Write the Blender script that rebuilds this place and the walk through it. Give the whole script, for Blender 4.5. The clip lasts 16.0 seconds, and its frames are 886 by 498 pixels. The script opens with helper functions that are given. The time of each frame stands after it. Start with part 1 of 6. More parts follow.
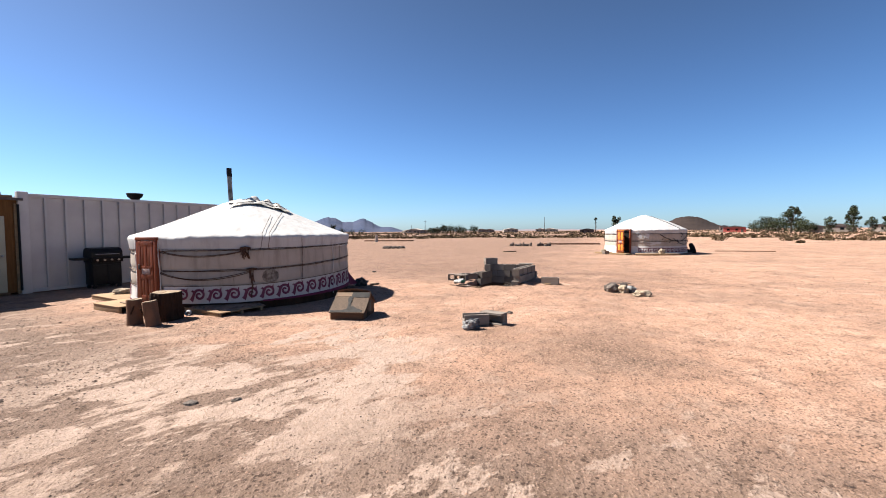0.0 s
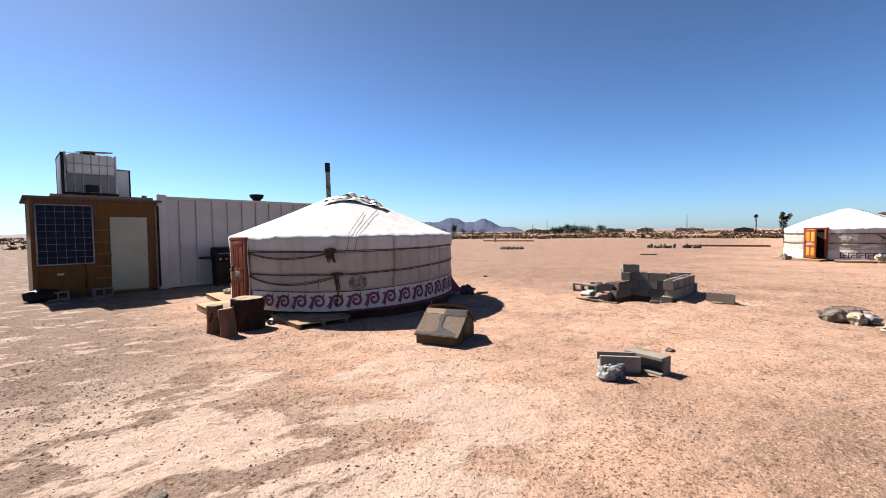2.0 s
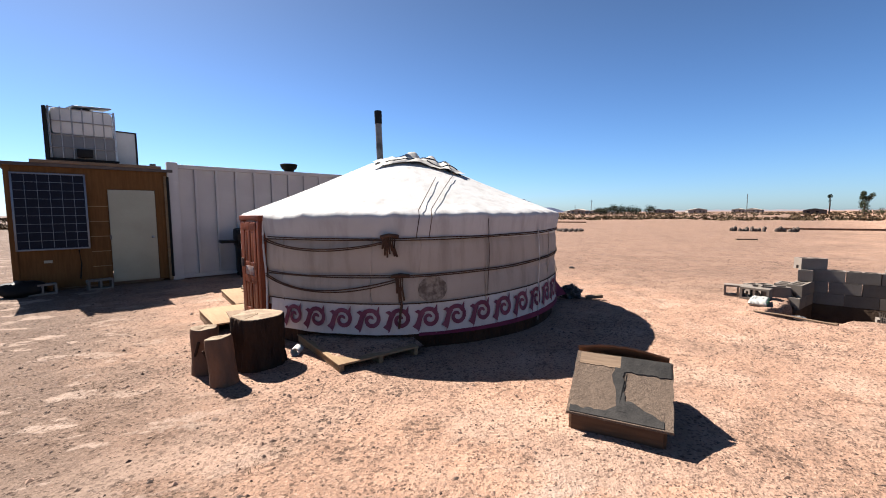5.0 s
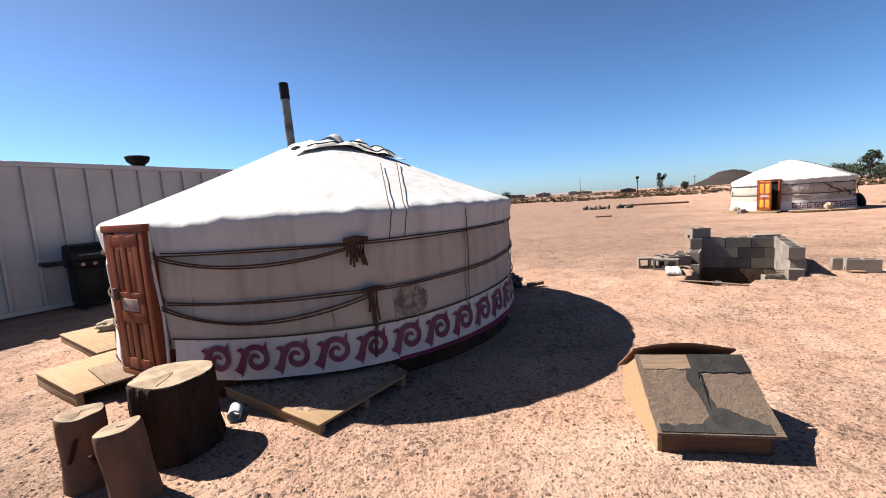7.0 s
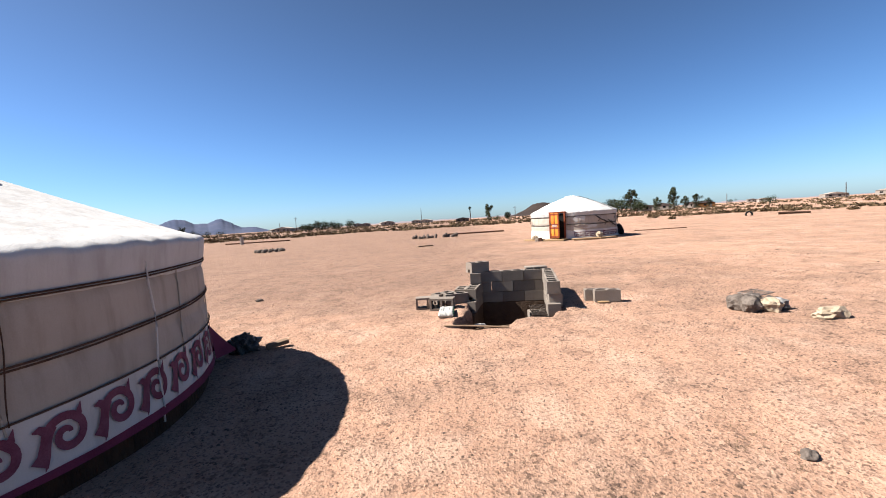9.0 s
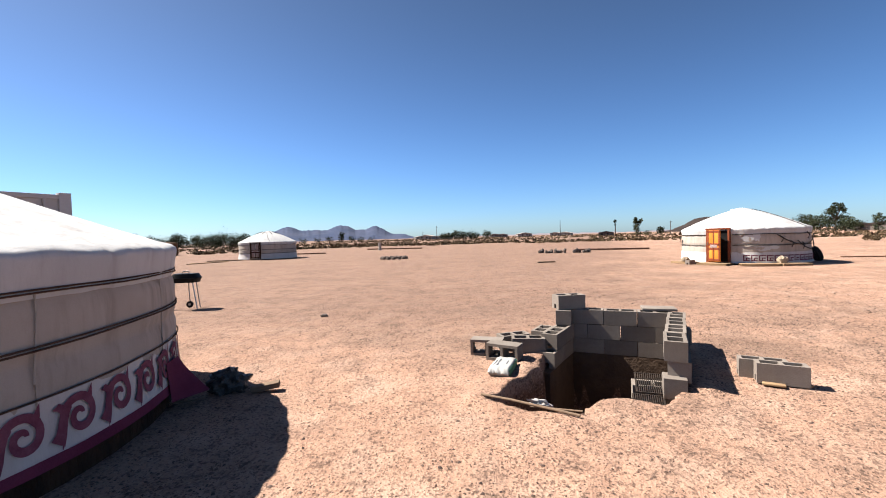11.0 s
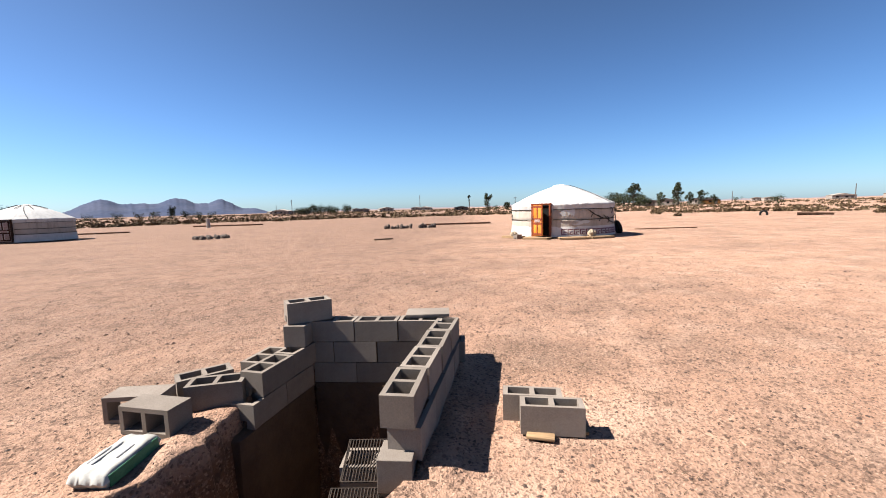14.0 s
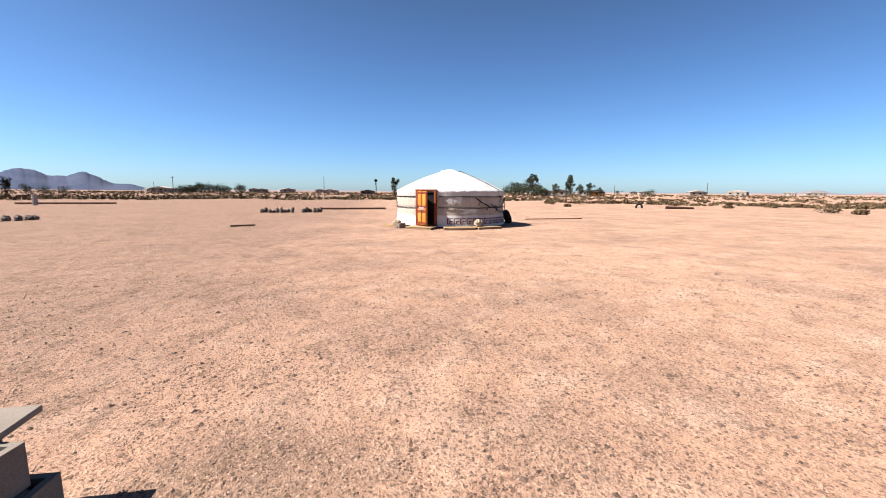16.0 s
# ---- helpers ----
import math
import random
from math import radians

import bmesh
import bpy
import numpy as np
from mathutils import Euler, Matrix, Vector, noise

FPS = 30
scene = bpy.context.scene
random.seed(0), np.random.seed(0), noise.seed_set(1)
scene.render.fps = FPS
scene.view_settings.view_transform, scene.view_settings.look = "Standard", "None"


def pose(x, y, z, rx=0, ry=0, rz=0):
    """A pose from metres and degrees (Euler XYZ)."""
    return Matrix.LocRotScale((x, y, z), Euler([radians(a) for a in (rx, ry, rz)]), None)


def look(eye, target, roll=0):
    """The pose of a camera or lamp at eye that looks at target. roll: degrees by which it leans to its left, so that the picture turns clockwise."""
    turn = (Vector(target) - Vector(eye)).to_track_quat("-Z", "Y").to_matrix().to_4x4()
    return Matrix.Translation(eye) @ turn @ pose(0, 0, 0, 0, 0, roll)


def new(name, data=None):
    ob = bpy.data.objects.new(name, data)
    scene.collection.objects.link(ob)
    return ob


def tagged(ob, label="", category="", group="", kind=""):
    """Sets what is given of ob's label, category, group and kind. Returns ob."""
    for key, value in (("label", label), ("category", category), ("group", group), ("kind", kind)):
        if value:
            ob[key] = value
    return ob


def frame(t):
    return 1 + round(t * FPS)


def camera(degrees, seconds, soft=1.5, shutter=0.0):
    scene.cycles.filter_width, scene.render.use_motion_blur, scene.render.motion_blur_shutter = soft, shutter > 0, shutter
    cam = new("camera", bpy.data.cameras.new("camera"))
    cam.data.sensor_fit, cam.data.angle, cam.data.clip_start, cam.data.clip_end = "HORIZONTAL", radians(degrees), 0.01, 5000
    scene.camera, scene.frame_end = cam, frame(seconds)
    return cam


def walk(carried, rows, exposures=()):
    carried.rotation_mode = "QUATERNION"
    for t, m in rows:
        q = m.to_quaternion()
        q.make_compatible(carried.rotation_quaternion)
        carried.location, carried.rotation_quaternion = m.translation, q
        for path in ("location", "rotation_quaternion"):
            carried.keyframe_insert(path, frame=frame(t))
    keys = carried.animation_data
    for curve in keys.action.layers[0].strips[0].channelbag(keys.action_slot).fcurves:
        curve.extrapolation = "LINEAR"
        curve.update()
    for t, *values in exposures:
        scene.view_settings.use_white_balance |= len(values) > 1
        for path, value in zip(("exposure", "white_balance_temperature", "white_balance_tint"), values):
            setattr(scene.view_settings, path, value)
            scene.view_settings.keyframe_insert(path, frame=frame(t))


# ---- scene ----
cam = camera(94.6, 16.0, soft=1.0)
PATH = [
    (0, (0.418, 0.195, 1.497), (0.363, 2.193, 1.41), -0.5),
    (0.5, (0.518, 0.698, 1.504), (0.359, 2.69, 1.424), -0.6),
    (1, (0.476, 1.141, 1.495), (0.168, 3.115, 1.42), -0.6),
    (1.5, (0.43, 1.591, 1.489), (-0.052, 3.53, 1.413), -0.7),
    (2, (0.35, 2.037, 1.483), (-0.279, 3.933, 1.401), -0.6),
    (2.5, (0.251, 2.496, 1.462), (-0.468, 4.361, 1.376), -0.6),
    (3, (0.119, 3.011, 1.466), (-0.642, 4.858, 1.37), -0.6),
    (3.5, (-0.168, 3.439, 1.466), (-0.943, 5.279, 1.355), -0.7),
    (4, (-0.543, 3.855, 1.461), (-1.331, 5.688, 1.323), -0.7),
    (4.5, (-0.977, 4.116, 1.443), (-1.78, 5.94, 1.284), -0.6),
    (4.7, (-1.147, 4.202, 1.442), (-1.954, 6.024, 1.275), -0.4),
    (6.8, (-2.638, 4.803, 1.444), (-2.957, 6.764, 1.211), -3.2),
    (7, (-2.613, 4.841, 1.458), (-2.808, 6.818, 1.227), -3.6),
    (7.5, (-2.293, 5.043, 1.468), (-2.147, 7.026, 1.253), -4.3),
    (8, (-1.896, 5.366, 1.452), (-1.371, 7.286, 1.265), -4.1),
    (8.2, (-1.745, 5.483, 1.465), (-1.121, 7.375, 1.285), -4.0),
    (10.3, (-0.177, 7.06, 1.433), (-0.045, 9.054, 1.368), -2.2),
    (10.5, (-0.077, 7.212, 1.452), (-0.022, 9.21, 1.392), -2.1),
    (11, (0.203, 7.583, 1.457), (0.088, 9.579, 1.4), -1.6),
    (11.5, (0.453, 7.944, 1.453), (0.221, 9.93, 1.387), -1.1),
    (12, (0.685, 8.249, 1.434), (0.418, 10.229, 1.345), -1.0),
    (12.5, (0.928, 8.58, 1.449), (0.719, 10.566, 1.33), -1.2),
    (13, (1.05, 8.848, 1.446), (1.011, 10.842, 1.297), -1.5),
    (13.5, (1.362, 9.052, 1.432), (1.57, 11.033, 1.257), -1.8),
    (14, (1.799, 9.316, 1.438), (2.332, 11.233, 1.239), -1.6),
    (14.5, (2.247, 9.598, 1.453), (3.087, 11.4, 1.242), -0.8),
    (15, (2.758, 9.919, 1.429), (3.69, 11.674, 1.205), 0.1),
    (15.5, (3.169, 10.307, 1.429), (4.105, 12.057, 1.18), 0.3),
    (16, (3.639, 10.731, 1.418), (4.577, 12.475, 1.142), 0.4),
]
walk(cam, [(t, look(eye, target, roll)) for t, eye, target, roll in PATH])

# ---- world, sun, exposure ----
SUN_BEARING, SUN_HEIGHT = -72.5, 48.0
scene.view_settings.exposure = 1.68
world = bpy.data.worlds.new("sky")
scene.world = world
world.use_nodes = True
wn = world.node_tree.nodes
sky = wn.new("ShaderNodeTexSky")
sky.sky_type = 'NISHITA'
sky.sun_disc = False
sky.sun_elevation = radians(SUN_HEIGHT)
sky.sun_rotation = radians(SUN_BEARING)
sky.altitude = 900
sky.air_density, sky.dust_density, sky.ozone_density = 1.0, 1.0, 3.5
wn["Background"].inputs["Strength"].default_value = 0.05
tone = wn.new("ShaderNodeHueSaturation")
tone.inputs["Saturation"].default_value = 1.05
# clear dry air: the haze near the horizon is pale blue rather than yellow
up = wn.new("ShaderNodeSeparateXYZ")
world.node_tree.links.new(wn.new("ShaderNodeTexCoord").outputs["Generated"], up.inputs[0])
rise = wn.new("ShaderNodeMapRange")
rise.interpolation_type = 'SMOOTHSTEP'
rise.inputs["From Min"].default_value, rise.inputs["From Max"].default_value = -0.02, 0.62
world.node_tree.links.new(up.outputs["Z"], rise.inputs["Value"])
tint = wn.new("ShaderNodeMix")
tint.data_type = 'RGBA'
tint.inputs[6].default_value, tint.inputs[7].default_value = (0.64, 0.825, 1.075, 1), (0.53, 0.535, 0.565, 1)
world.node_tree.links.new(rise.outputs[0], tint.inputs[0])
haze = wn.new("ShaderNodeMix")
haze.data_type, haze.blend_type = 'RGBA', 'MULTIPLY'
haze.inputs[0].default_value = 1.0
world.node_tree.links.new(sky.outputs[0], haze.inputs[6])
world.node_tree.links.new(tint.outputs[2], haze.inputs[7])
world.node_tree.links.new(haze.outputs[2], tone.inputs["Color"])
world.node_tree.links.new(tone.outputs[0], wn["Background"].inputs["Color"])
lamp = bpy.data.lights.new("sun", 'SUN')
lamp.energy, lamp.angle, lamp.color = 5.0, radians(0.53), (1.0, 0.95, 0.88)
sun = new("sun", lamp)
sb, sh = radians(SUN_BEARING), radians(SUN_HEIGHT)
sun.matrix_world = look((30 * math.sin(sb) * math.cos(sh), 30 * math.cos(sb) * math.cos(sh), 30 * math.sin(sh)), (0, 0, 0))


# ---- materials ----
class Nodes:
    """Short hand for the nodes of one material."""
    def __init__(self, name, rough=0.9, metal=0.0):
        self.m = bpy.data.materials.new(name)
        self.m.use_nodes = True
        self.t = self.m.node_tree
        self.b = self.t.nodes["Principled BSDF"]
        self.b.inputs["Roughness"].default_value = rough
        self.b.inputs["Metallic"].default_value = metal
        self.co = self.t.nodes.new("ShaderNodeTexCoord").outputs["Object"]

    def put(self, a, b):
        self.t.links.new(a, b)

    def mapping(self, scale):
        n = self.t.nodes.new("ShaderNodeMapping")
        n.inputs["Scale"].default_value = scale
        self.put(self.co, n.inputs["Vector"])
        return n.outputs[0]

    def noise(self, scale, detail=4, vec=None, rough=0.55):
        n = self.t.nodes.new("ShaderNodeTexNoise")
        n.inputs["Scale"].default_value, n.inputs["Detail"].default_value = scale, detail
        n.inputs["Roughness"].default_value = rough
        self.put(vec or self.co, n.inputs["Vector"])
        return n.outputs["Fac"]

    def voronoi(self, scale, feature='F1', out="Distance", vec=None):
        n = self.t.nodes.new("ShaderNodeTexVoronoi")
        n.feature = feature
        n.inputs["Scale"].default_value = scale
        self.put(vec or self.co, n.inputs["Vector"])
        return n.outputs[out]

    def ramp(self, fac, lo, hi, to0=0.0, to1=1.0):
        n = self.t.nodes.new("ShaderNodeMapRange")
        n.interpolation_type = 'SMOOTHSTEP'
        for key, v in (("From Min", lo), ("From Max", hi), ("To Min", to0), ("To Max", to1)):
            n.inputs[key].default_value = v
        self.put(fac, n.inputs["Value"])
        return n.outputs[0]

    def mix(self, fac, a, b, blend='MIX'):
        n = self.t.nodes.new("ShaderNodeMix")
        n.data_type, n.blend_type = 'RGBA', blend
        for v, i in ((fac, 0), (a, 6), (b, 7)):
            if isinstance(v, (int, float)):
                n.inputs[i].default_value = v
            elif isinstance(v, tuple):
                n.inputs[i].default_value = (*v, 1)
            else:
                self.put(v, n.inputs[i])
        return n.outputs[2]

    def calc(self, op, a, b):
        n = self.t.nodes.new("ShaderNodeMath")
        n.operation = op
        for i, v in enumerate((a, b)):
            if isinstance(v, (int, float)):
                n.inputs[i].default_value = v
            else:
                self.put(v, n.inputs[i])
        return n.outputs[0]

    def random(self):
        return self.t.nodes.new("ShaderNodeObjectInfo").outputs["Random"]

    def island(self):
        return self.t.nodes.new("ShaderNodeNewGeometry").outputs["Random Per Island"]

    def bump(self, height, strength=0.4, distance=0.01):
        n = self.t.nodes.new("ShaderNodeBump")
        n.inputs["Strength"].default_value, n.inputs["Distance"].default_value = strength, distance
        old = self.b.inputs["Normal"].links
        if old:
            self.put(old[0].from_socket, n.inputs["Normal"])
        self.put(height, n.inputs["Height"])
        self.put(n.outputs[0], self.b.inputs["Normal"])

    def colour(self, c):
        if isinstance(c, tuple):
            self.b.inputs["Base Color"].default_value = (*c, 1)
        else:
            self.put(c, self.b.inputs["Base Color"])
        return self


def surface(name, a, b, big=2.0, fine=40.0, rough=0.9, metal=0.0, bump=0.3, depth=0.004, vary=0.12, grain=0.25, stretch=None):
    """A surface of two colours in blotches, with fine grain, relief and a little change from object to object."""
    k = Nodes(name, rough, metal)
    k.b.inputs["Specular IOR Level"].default_value = 0.12 if rough > 0.7 else 0.3
    vec = k.mapping(stretch) if stretch else None
    c = k.mix(k.ramp(k.noise(big, 5, vec), 0.35, 0.65), a, b)
    f = k.noise(fine, 4, vec)
    c = k.mix(grain, c, k.mix(k.ramp(f, 0.3, 0.7), tuple(0.55 * v for v in a), tuple(min(1, 1.3 * v) for v in b)))
    if vary:
        c = k.mix(1.0, c, k.mix(k.random(), (1 - vary,) * 3, (1 + vary * 0.4,) * 3), 'MULTIPLY')
    k.colour(c)
    if bump:
        k.bump(f, bump, depth)
        k.bump(k.noise(big * 3, 3, vec), bump * 0.6, depth * 3)
    return k.m


def ground_material():
    k = Nodes("desert_ground", 0.95)
    k.b.inputs["Specular IOR Level"].default_value = 0.1
    sand, tan, pale, grey = (0.37, 0.218, 0.150), (0.30, 0.176, 0.121), (0.42, 0.283, 0.213), (0.17, 0.113, 0.084)

    def slanted(scale, angle):
        n = k.t.nodes.new("ShaderNodeMapping")
        n.vector_type = 'TEXTURE'
        n.inputs["Rotation"].default_value[2] = radians(angle)
        n.inputs["Scale"].default_value = scale
        k.put(k.co, n.inputs["Vector"])
        return n.outputs[0]

    def spot(x, y, r0, r1):
        d = k.t.nodes.new("ShaderNodeVectorMath")
        d.operation = 'DISTANCE'
        k.put(k.co, d.inputs[0])
        d.inputs[1].default_value = (x, y, 0)
        return k.ramp(k.calc('ADD', d.outputs["Value"], k.calc('MULTIPLY', k.noise(1.7, 5), 0.9)), r0 + 0.45, r1 + 0.45, 1, 0)

    sx = k.t.nodes.new("ShaderNodeSeparateXYZ")
    k.put(k.co, sx.inputs[0])
    x, y = sx.outputs[0], sx.outputs[1]
    drift = k.calc('SUBTRACT', k.noise(0.45, 5), 0.5)
    # packed grey gravel of the yard, south-west of the yurt, and the coarser ground north-west of the pit
    south = k.ramp(k.calc('ADD', k.calc('ADD', k.calc('MULTIPLY', x, 0.5), k.calc('SUBTRACT', y, 4.0)), k.calc('MULTIPLY', drift, 4.0)), -1.2, 1.4, 1, 0)
    north = k.ramp(k.calc('ADD', k.calc('SUBTRACT', x, k.calc('MULTIPLY', k.calc('SUBTRACT', y, 14.0), 0.35)), k.calc('MULTIPLY', drift, 9.0)), 0.0, 8.0, 1, 0)
    north = k.calc('MULTIPLY', north, k.ramp(y, 11.5, 15.5))
    c = k.mix(k.ramp(k.noise(0.22, 5), 0.38, 0.62), sand, tan)
    c = k.mix(k.ramp(k.noise(1.6, 6), 0.45, 0.7, 0, 0.6), c, pale)
    gravel = k.ramp(k.noise(0.5, 6, None, 0.65), 0.46, 0.62)
    c = k.mix(k.calc('MULTIPLY', gravel, 0.42), c, grey)
    c = k.mix(k.calc('MULTIPLY', north, 0.72), c, (0.165, 0.101, 0.075))
    c = k.mix(k.calc('MULTIPLY', south, 0.86), c, (0.115, 0.083, 0.065))
    rough = k.calc('MAXIMUM', south, k.calc('MULTIPLY', north, 0.7))
    # shallow scuffs that run one way
    scuff = k.ramp(k.noise(2.4, 6, slanted((1.35, 0.55, 1), 42), 0.68), 0.48, 0.62)
    c = k.mix(k.calc('MULTIPLY', scuff, k.calc('ADD', 0.16, k.calc('MULTIPLY', rough, 0.34))), c, (0.12, 0.078, 0.056))
    clump = k.ramp(k.noise(2.6, 6, None, 0.7), 0.50, 0.62)
    c = k.mix(k.calc('MULTIPLY', clump, k.calc('ADD', 0.26, k.calc('MULTIPLY', rough, 0.20))), c, (0.11, 0.068, 0.047))
    # damp and churned places: by the pit, by the channel blocks and under the old puddle
    for px, py, r0, r1, amount in ((3.75, 12.75, 0.2, 0.9, 0.62), (0.3, 13.2, 0.2, 0.9, 0.4), (2.1, 5.3, 0.4, 1.6, 0.6), (0.9, 2.5, 0.05, 0.35, 0.6), (1.0, 6.5, 0.2, 0.8, 0.35)):
        c = k.mix(k.calc('MULTIPLY', spot(px, py, r0, r1), amount), c, (0.10, 0.066, 0.048))
    # pale cracked crust left by standing water
    near = spot(-1.75, 4.55, 1.3, 3.0)
    sheet = k.ramp(k.noise(0.85, 7, slanted((1.25, 0.7, 1), 44), 0.64), 0.475, 0.515)
    flake = k.ramp(k.noise(2.0, 7, slanted((1.25, 0.75, 1), 44), 0.66), 0.555, 0.595)
    crust = k.calc('MAXIMUM', k.calc('MULTIPLY', near, sheet), k.calc('MULTIPLY', k.calc('MULTIPLY', south, flake), 0.85))
    c = k.mix(crust, c, k.mix(k.noise(5, 5), (0.25, 0.178, 0.138), (0.35, 0.262, 0.212)))
    crack = k.ramp(k.voronoi(7.5, 'DISTANCE_TO_EDGE'), 0.0, 0.03, 1, 0)
    crack = k.calc('MULTIPLY', crack, crust)
    # brown pit earth, painted darker below ground level for the pit's shade
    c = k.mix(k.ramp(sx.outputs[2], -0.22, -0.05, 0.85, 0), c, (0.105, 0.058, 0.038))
    # pebbles: cells of many tints
    v = k.voronoi(75, 'F1', "Color")
    sep = k.t.nodes.new("ShaderNodeSeparateColor")
    k.put(v, sep.inputs[0])
    speck = k.ramp(sep.outputs[0], 0.45, 0.75)
    amount = k.calc('MULTIPLY', speck, k.calc('SUBTRACT', 0.64, k.calc('MULTIPLY', crust, 0.5)))
    c = k.mix(amount, c, k.mix(sep.outputs[1], (0.030, 0.019, 0.015), k.mix(rough, (0.41, 0.268, 0.194), (0.24, 0.166, 0.128))))
    v2 = k.voronoi(34, 'F1', "Color")
    sep2 = k.t.nodes.new("ShaderNodeSeparateColor")
    k.put(v2, sep2.inputs[0])
    lumps = k.calc('MULTIPLY', k.ramp(sep2.outputs[2], 0.72, 0.85), k.calc('ADD', k.calc('MULTIPLY', clump, 0.5), k.calc('MULTIPLY', gravel, 0.35)))
    lumps = k.calc('MULTIPLY', lumps, k.calc('SUBTRACT', 1.0, k.calc('MULTIPLY', crust, 0.8)))
    c = k.mix(lumps, c, (0.070, 0.044, 0.033))
    # small dark clods and stones, each with a hard edge
    for scale, size, keep in ((21.0, 0.30, 0.50), (9.5, 0.20, 0.62)):
        near_mid = k.ramp(k.voronoi(scale), size * 0.75, size, 1, 0)
        cell = k.t.nodes.new("ShaderNodeSeparateColor")
        k.put(k.voronoi(scale, 'F1', "Color"), cell.inputs[0])
        clod = k.calc('MULTIPLY', near_mid, k.ramp(cell.outputs[1], keep, keep + 0.08))
        clod = k.calc('MULTIPLY', clod, k.calc('SUBTRACT', 1.0, k.calc('MULTIPLY', crust, 0.85)))
        c = k.mix(k.calc('MULTIPLY', clod, k.calc('ADD', 0.46, k.calc('MULTIPLY', rough, 0.36))), c, (0.050, 0.032, 0.024))
        k.bump(clod, 0.6, 0.012)
    k.colour(k.mix(k.calc('MULTIPLY', crack, 0.6), c, (0.20, 0.13, 0.09)))
    k.bump(k.voronoi(75), 0.7, 0.007)
    k.bump(k.noise(18, 6, None, 0.7), 1.0, 0.020)
    k.bump(k.noise(3.2, 5), 0.8, 0.07)
    k.bump(scuff, -0.5, 0.03)
    k.bump(crust, 0.5, 0.012)
    k.bump(crack, -0.5, 0.01)
    return k.m


def canvas_material(name, a, b, stain):
    k = Nodes(name, 0.95)
    k.b.inputs["Specular IOR Level"].default_value = 0.15
    c = k.mix(k.ramp(k.noise(1.3, 6), 0.35, 0.7), a, b)
    streak = k.ramp(k.noise(3.0, 5, k.mapping((2.2, 2.2, 0.35)), 0.6), 0.47, 0.72, 0, 0.6)
    c = k.mix(streak, c, stain)
    k.colour(k.mix(0.12, c, k.mix(k.noise(160, 2), (0.4, 0.38, 0.35), (0.95, 0.93, 0.9))))
    k.bump(k.noise(260, 2), 0.15, 0.002)
    k.bump(k.noise(5, 5, k.mapping((1.5, 1.5, 0.5))), 0.35, 0.03)
    return k.m


def wood_material(name, a, b, axis=2, rough=0.75, scale=9.0, vary=0.2):
    k = Nodes(name, rough)
    k.b.inputs["Specular IOR Level"].default_value = 0.15
    st = [7.0, 7.0, 7.0]
    st[axis] = 0.6
    grain = k.noise(scale, 6, k.mapping(tuple(st)), 0.65)
    c = k.mix(k.ramp(grain, 0.3, 0.7), a, b)
    c = k.mix(k.ramp(k.noise(2.2, 4), 0.5, 0.75, 0, 0.4), c, tuple(0.6 * v for v in a))
    c = k.mix(1.0, c, k.mix(k.random(), (1 - vary,) * 3, (1.05,) * 3), 'MULTIPLY')
    k.colour(c)
    k.bump(grain, 0.3, 0.004)
    return k.m


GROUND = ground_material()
CANVAS = canvas_material("wall_canvas", (0.325, 0.270, 0.220), (0.262, 0.214, 0.172), (0.150, 0.112, 0.084))
CANVAS_ROOF = canvas_material("roof_canvas", (0.40, 0.39, 0.385), (0.345, 0.335, 0.328), (0.24, 0.22, 0.205))
CANVAS_BAND = canvas_material("band_canvas", (0.48, 0.45, 0.43), (0.41, 0.375, 0.355), (0.28, 0.24, 0.215))
CANVAS_FLAP = canvas_material("flap_canvas", (0.40, 0.375, 0.345), (0.32, 0.295, 0.268), (0.17, 0.15, 0.135))
SCROLL = surface("faded_wine_print", (0.125, 0.034, 0.055), (0.17, 0.060, 0.085), 9, 120, 0.95, bump=0.2, depth=0.002)
WINE = surface("wine_cloth", (0.10, 0.018, 0.040), (0.14, 0.028, 0.056), 3, 150, 0.95, bump=0.2, depth=0.002)
ROPE = surface("horsehair_rope", (0.048, 0.025, 0.017), (0.082, 0.046, 0.031), 6, 120, 0.95, bump=0.7, depth=0.004)
ROPE_DARK = surface("black_rope", (0.03, 0.028, 0.027), (0.05, 0.045, 0.04), 6, 120, 0.9, bump=0.5)
DOOR_WOOD = wood_material("carved_door_wood", (0.215, 0.055, 0.023), (0.135, 0.032, 0.014), 2, 0.45)
DOOR_PANEL = wood_material("door_panel_wood", (0.13, 0.034, 0.017), (0.19, 0.060, 0.026), 2, 0.5)
DOOR_ORANGE = wood_material("orange_door_wood", (0.62, 0.20, 0.03), (0.50, 0.15, 0.022), 2, 0.5)
STAIN = surface("stained_canvas", (0.34, 0.285, 0.235), (0.105, 0.082, 0.066), 16, 70, 0.95, bump=0.3)
PAINT_DETAIL = surface("faded_paint", (0.30, 0.26, 0.24), (0.22, 0.12, 0.10), 25, 90, 0.7, bump=0.1)
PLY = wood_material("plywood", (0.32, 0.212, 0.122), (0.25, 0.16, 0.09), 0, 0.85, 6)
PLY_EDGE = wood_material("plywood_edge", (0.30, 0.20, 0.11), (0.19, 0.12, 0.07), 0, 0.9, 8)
# plywood with shade mixed into its colour, for the dog house front and end
PLY_SHADE = wood_material("shade_brown_ply", (0.12, 0.066, 0.038), (0.085, 0.046, 0.027), 0, 0.9, 6)
PLY_BROWN = wood_material("weathered_brown_ply", (0.105, 0.046, 0.014), (0.14, 0.064, 0.021), 2, 0.8, 4, 0.1)
LUMBER = wood_material("grey_lumber", (0.22, 0.15, 0.10), (0.14, 0.095, 0.065), 0, 0.9)
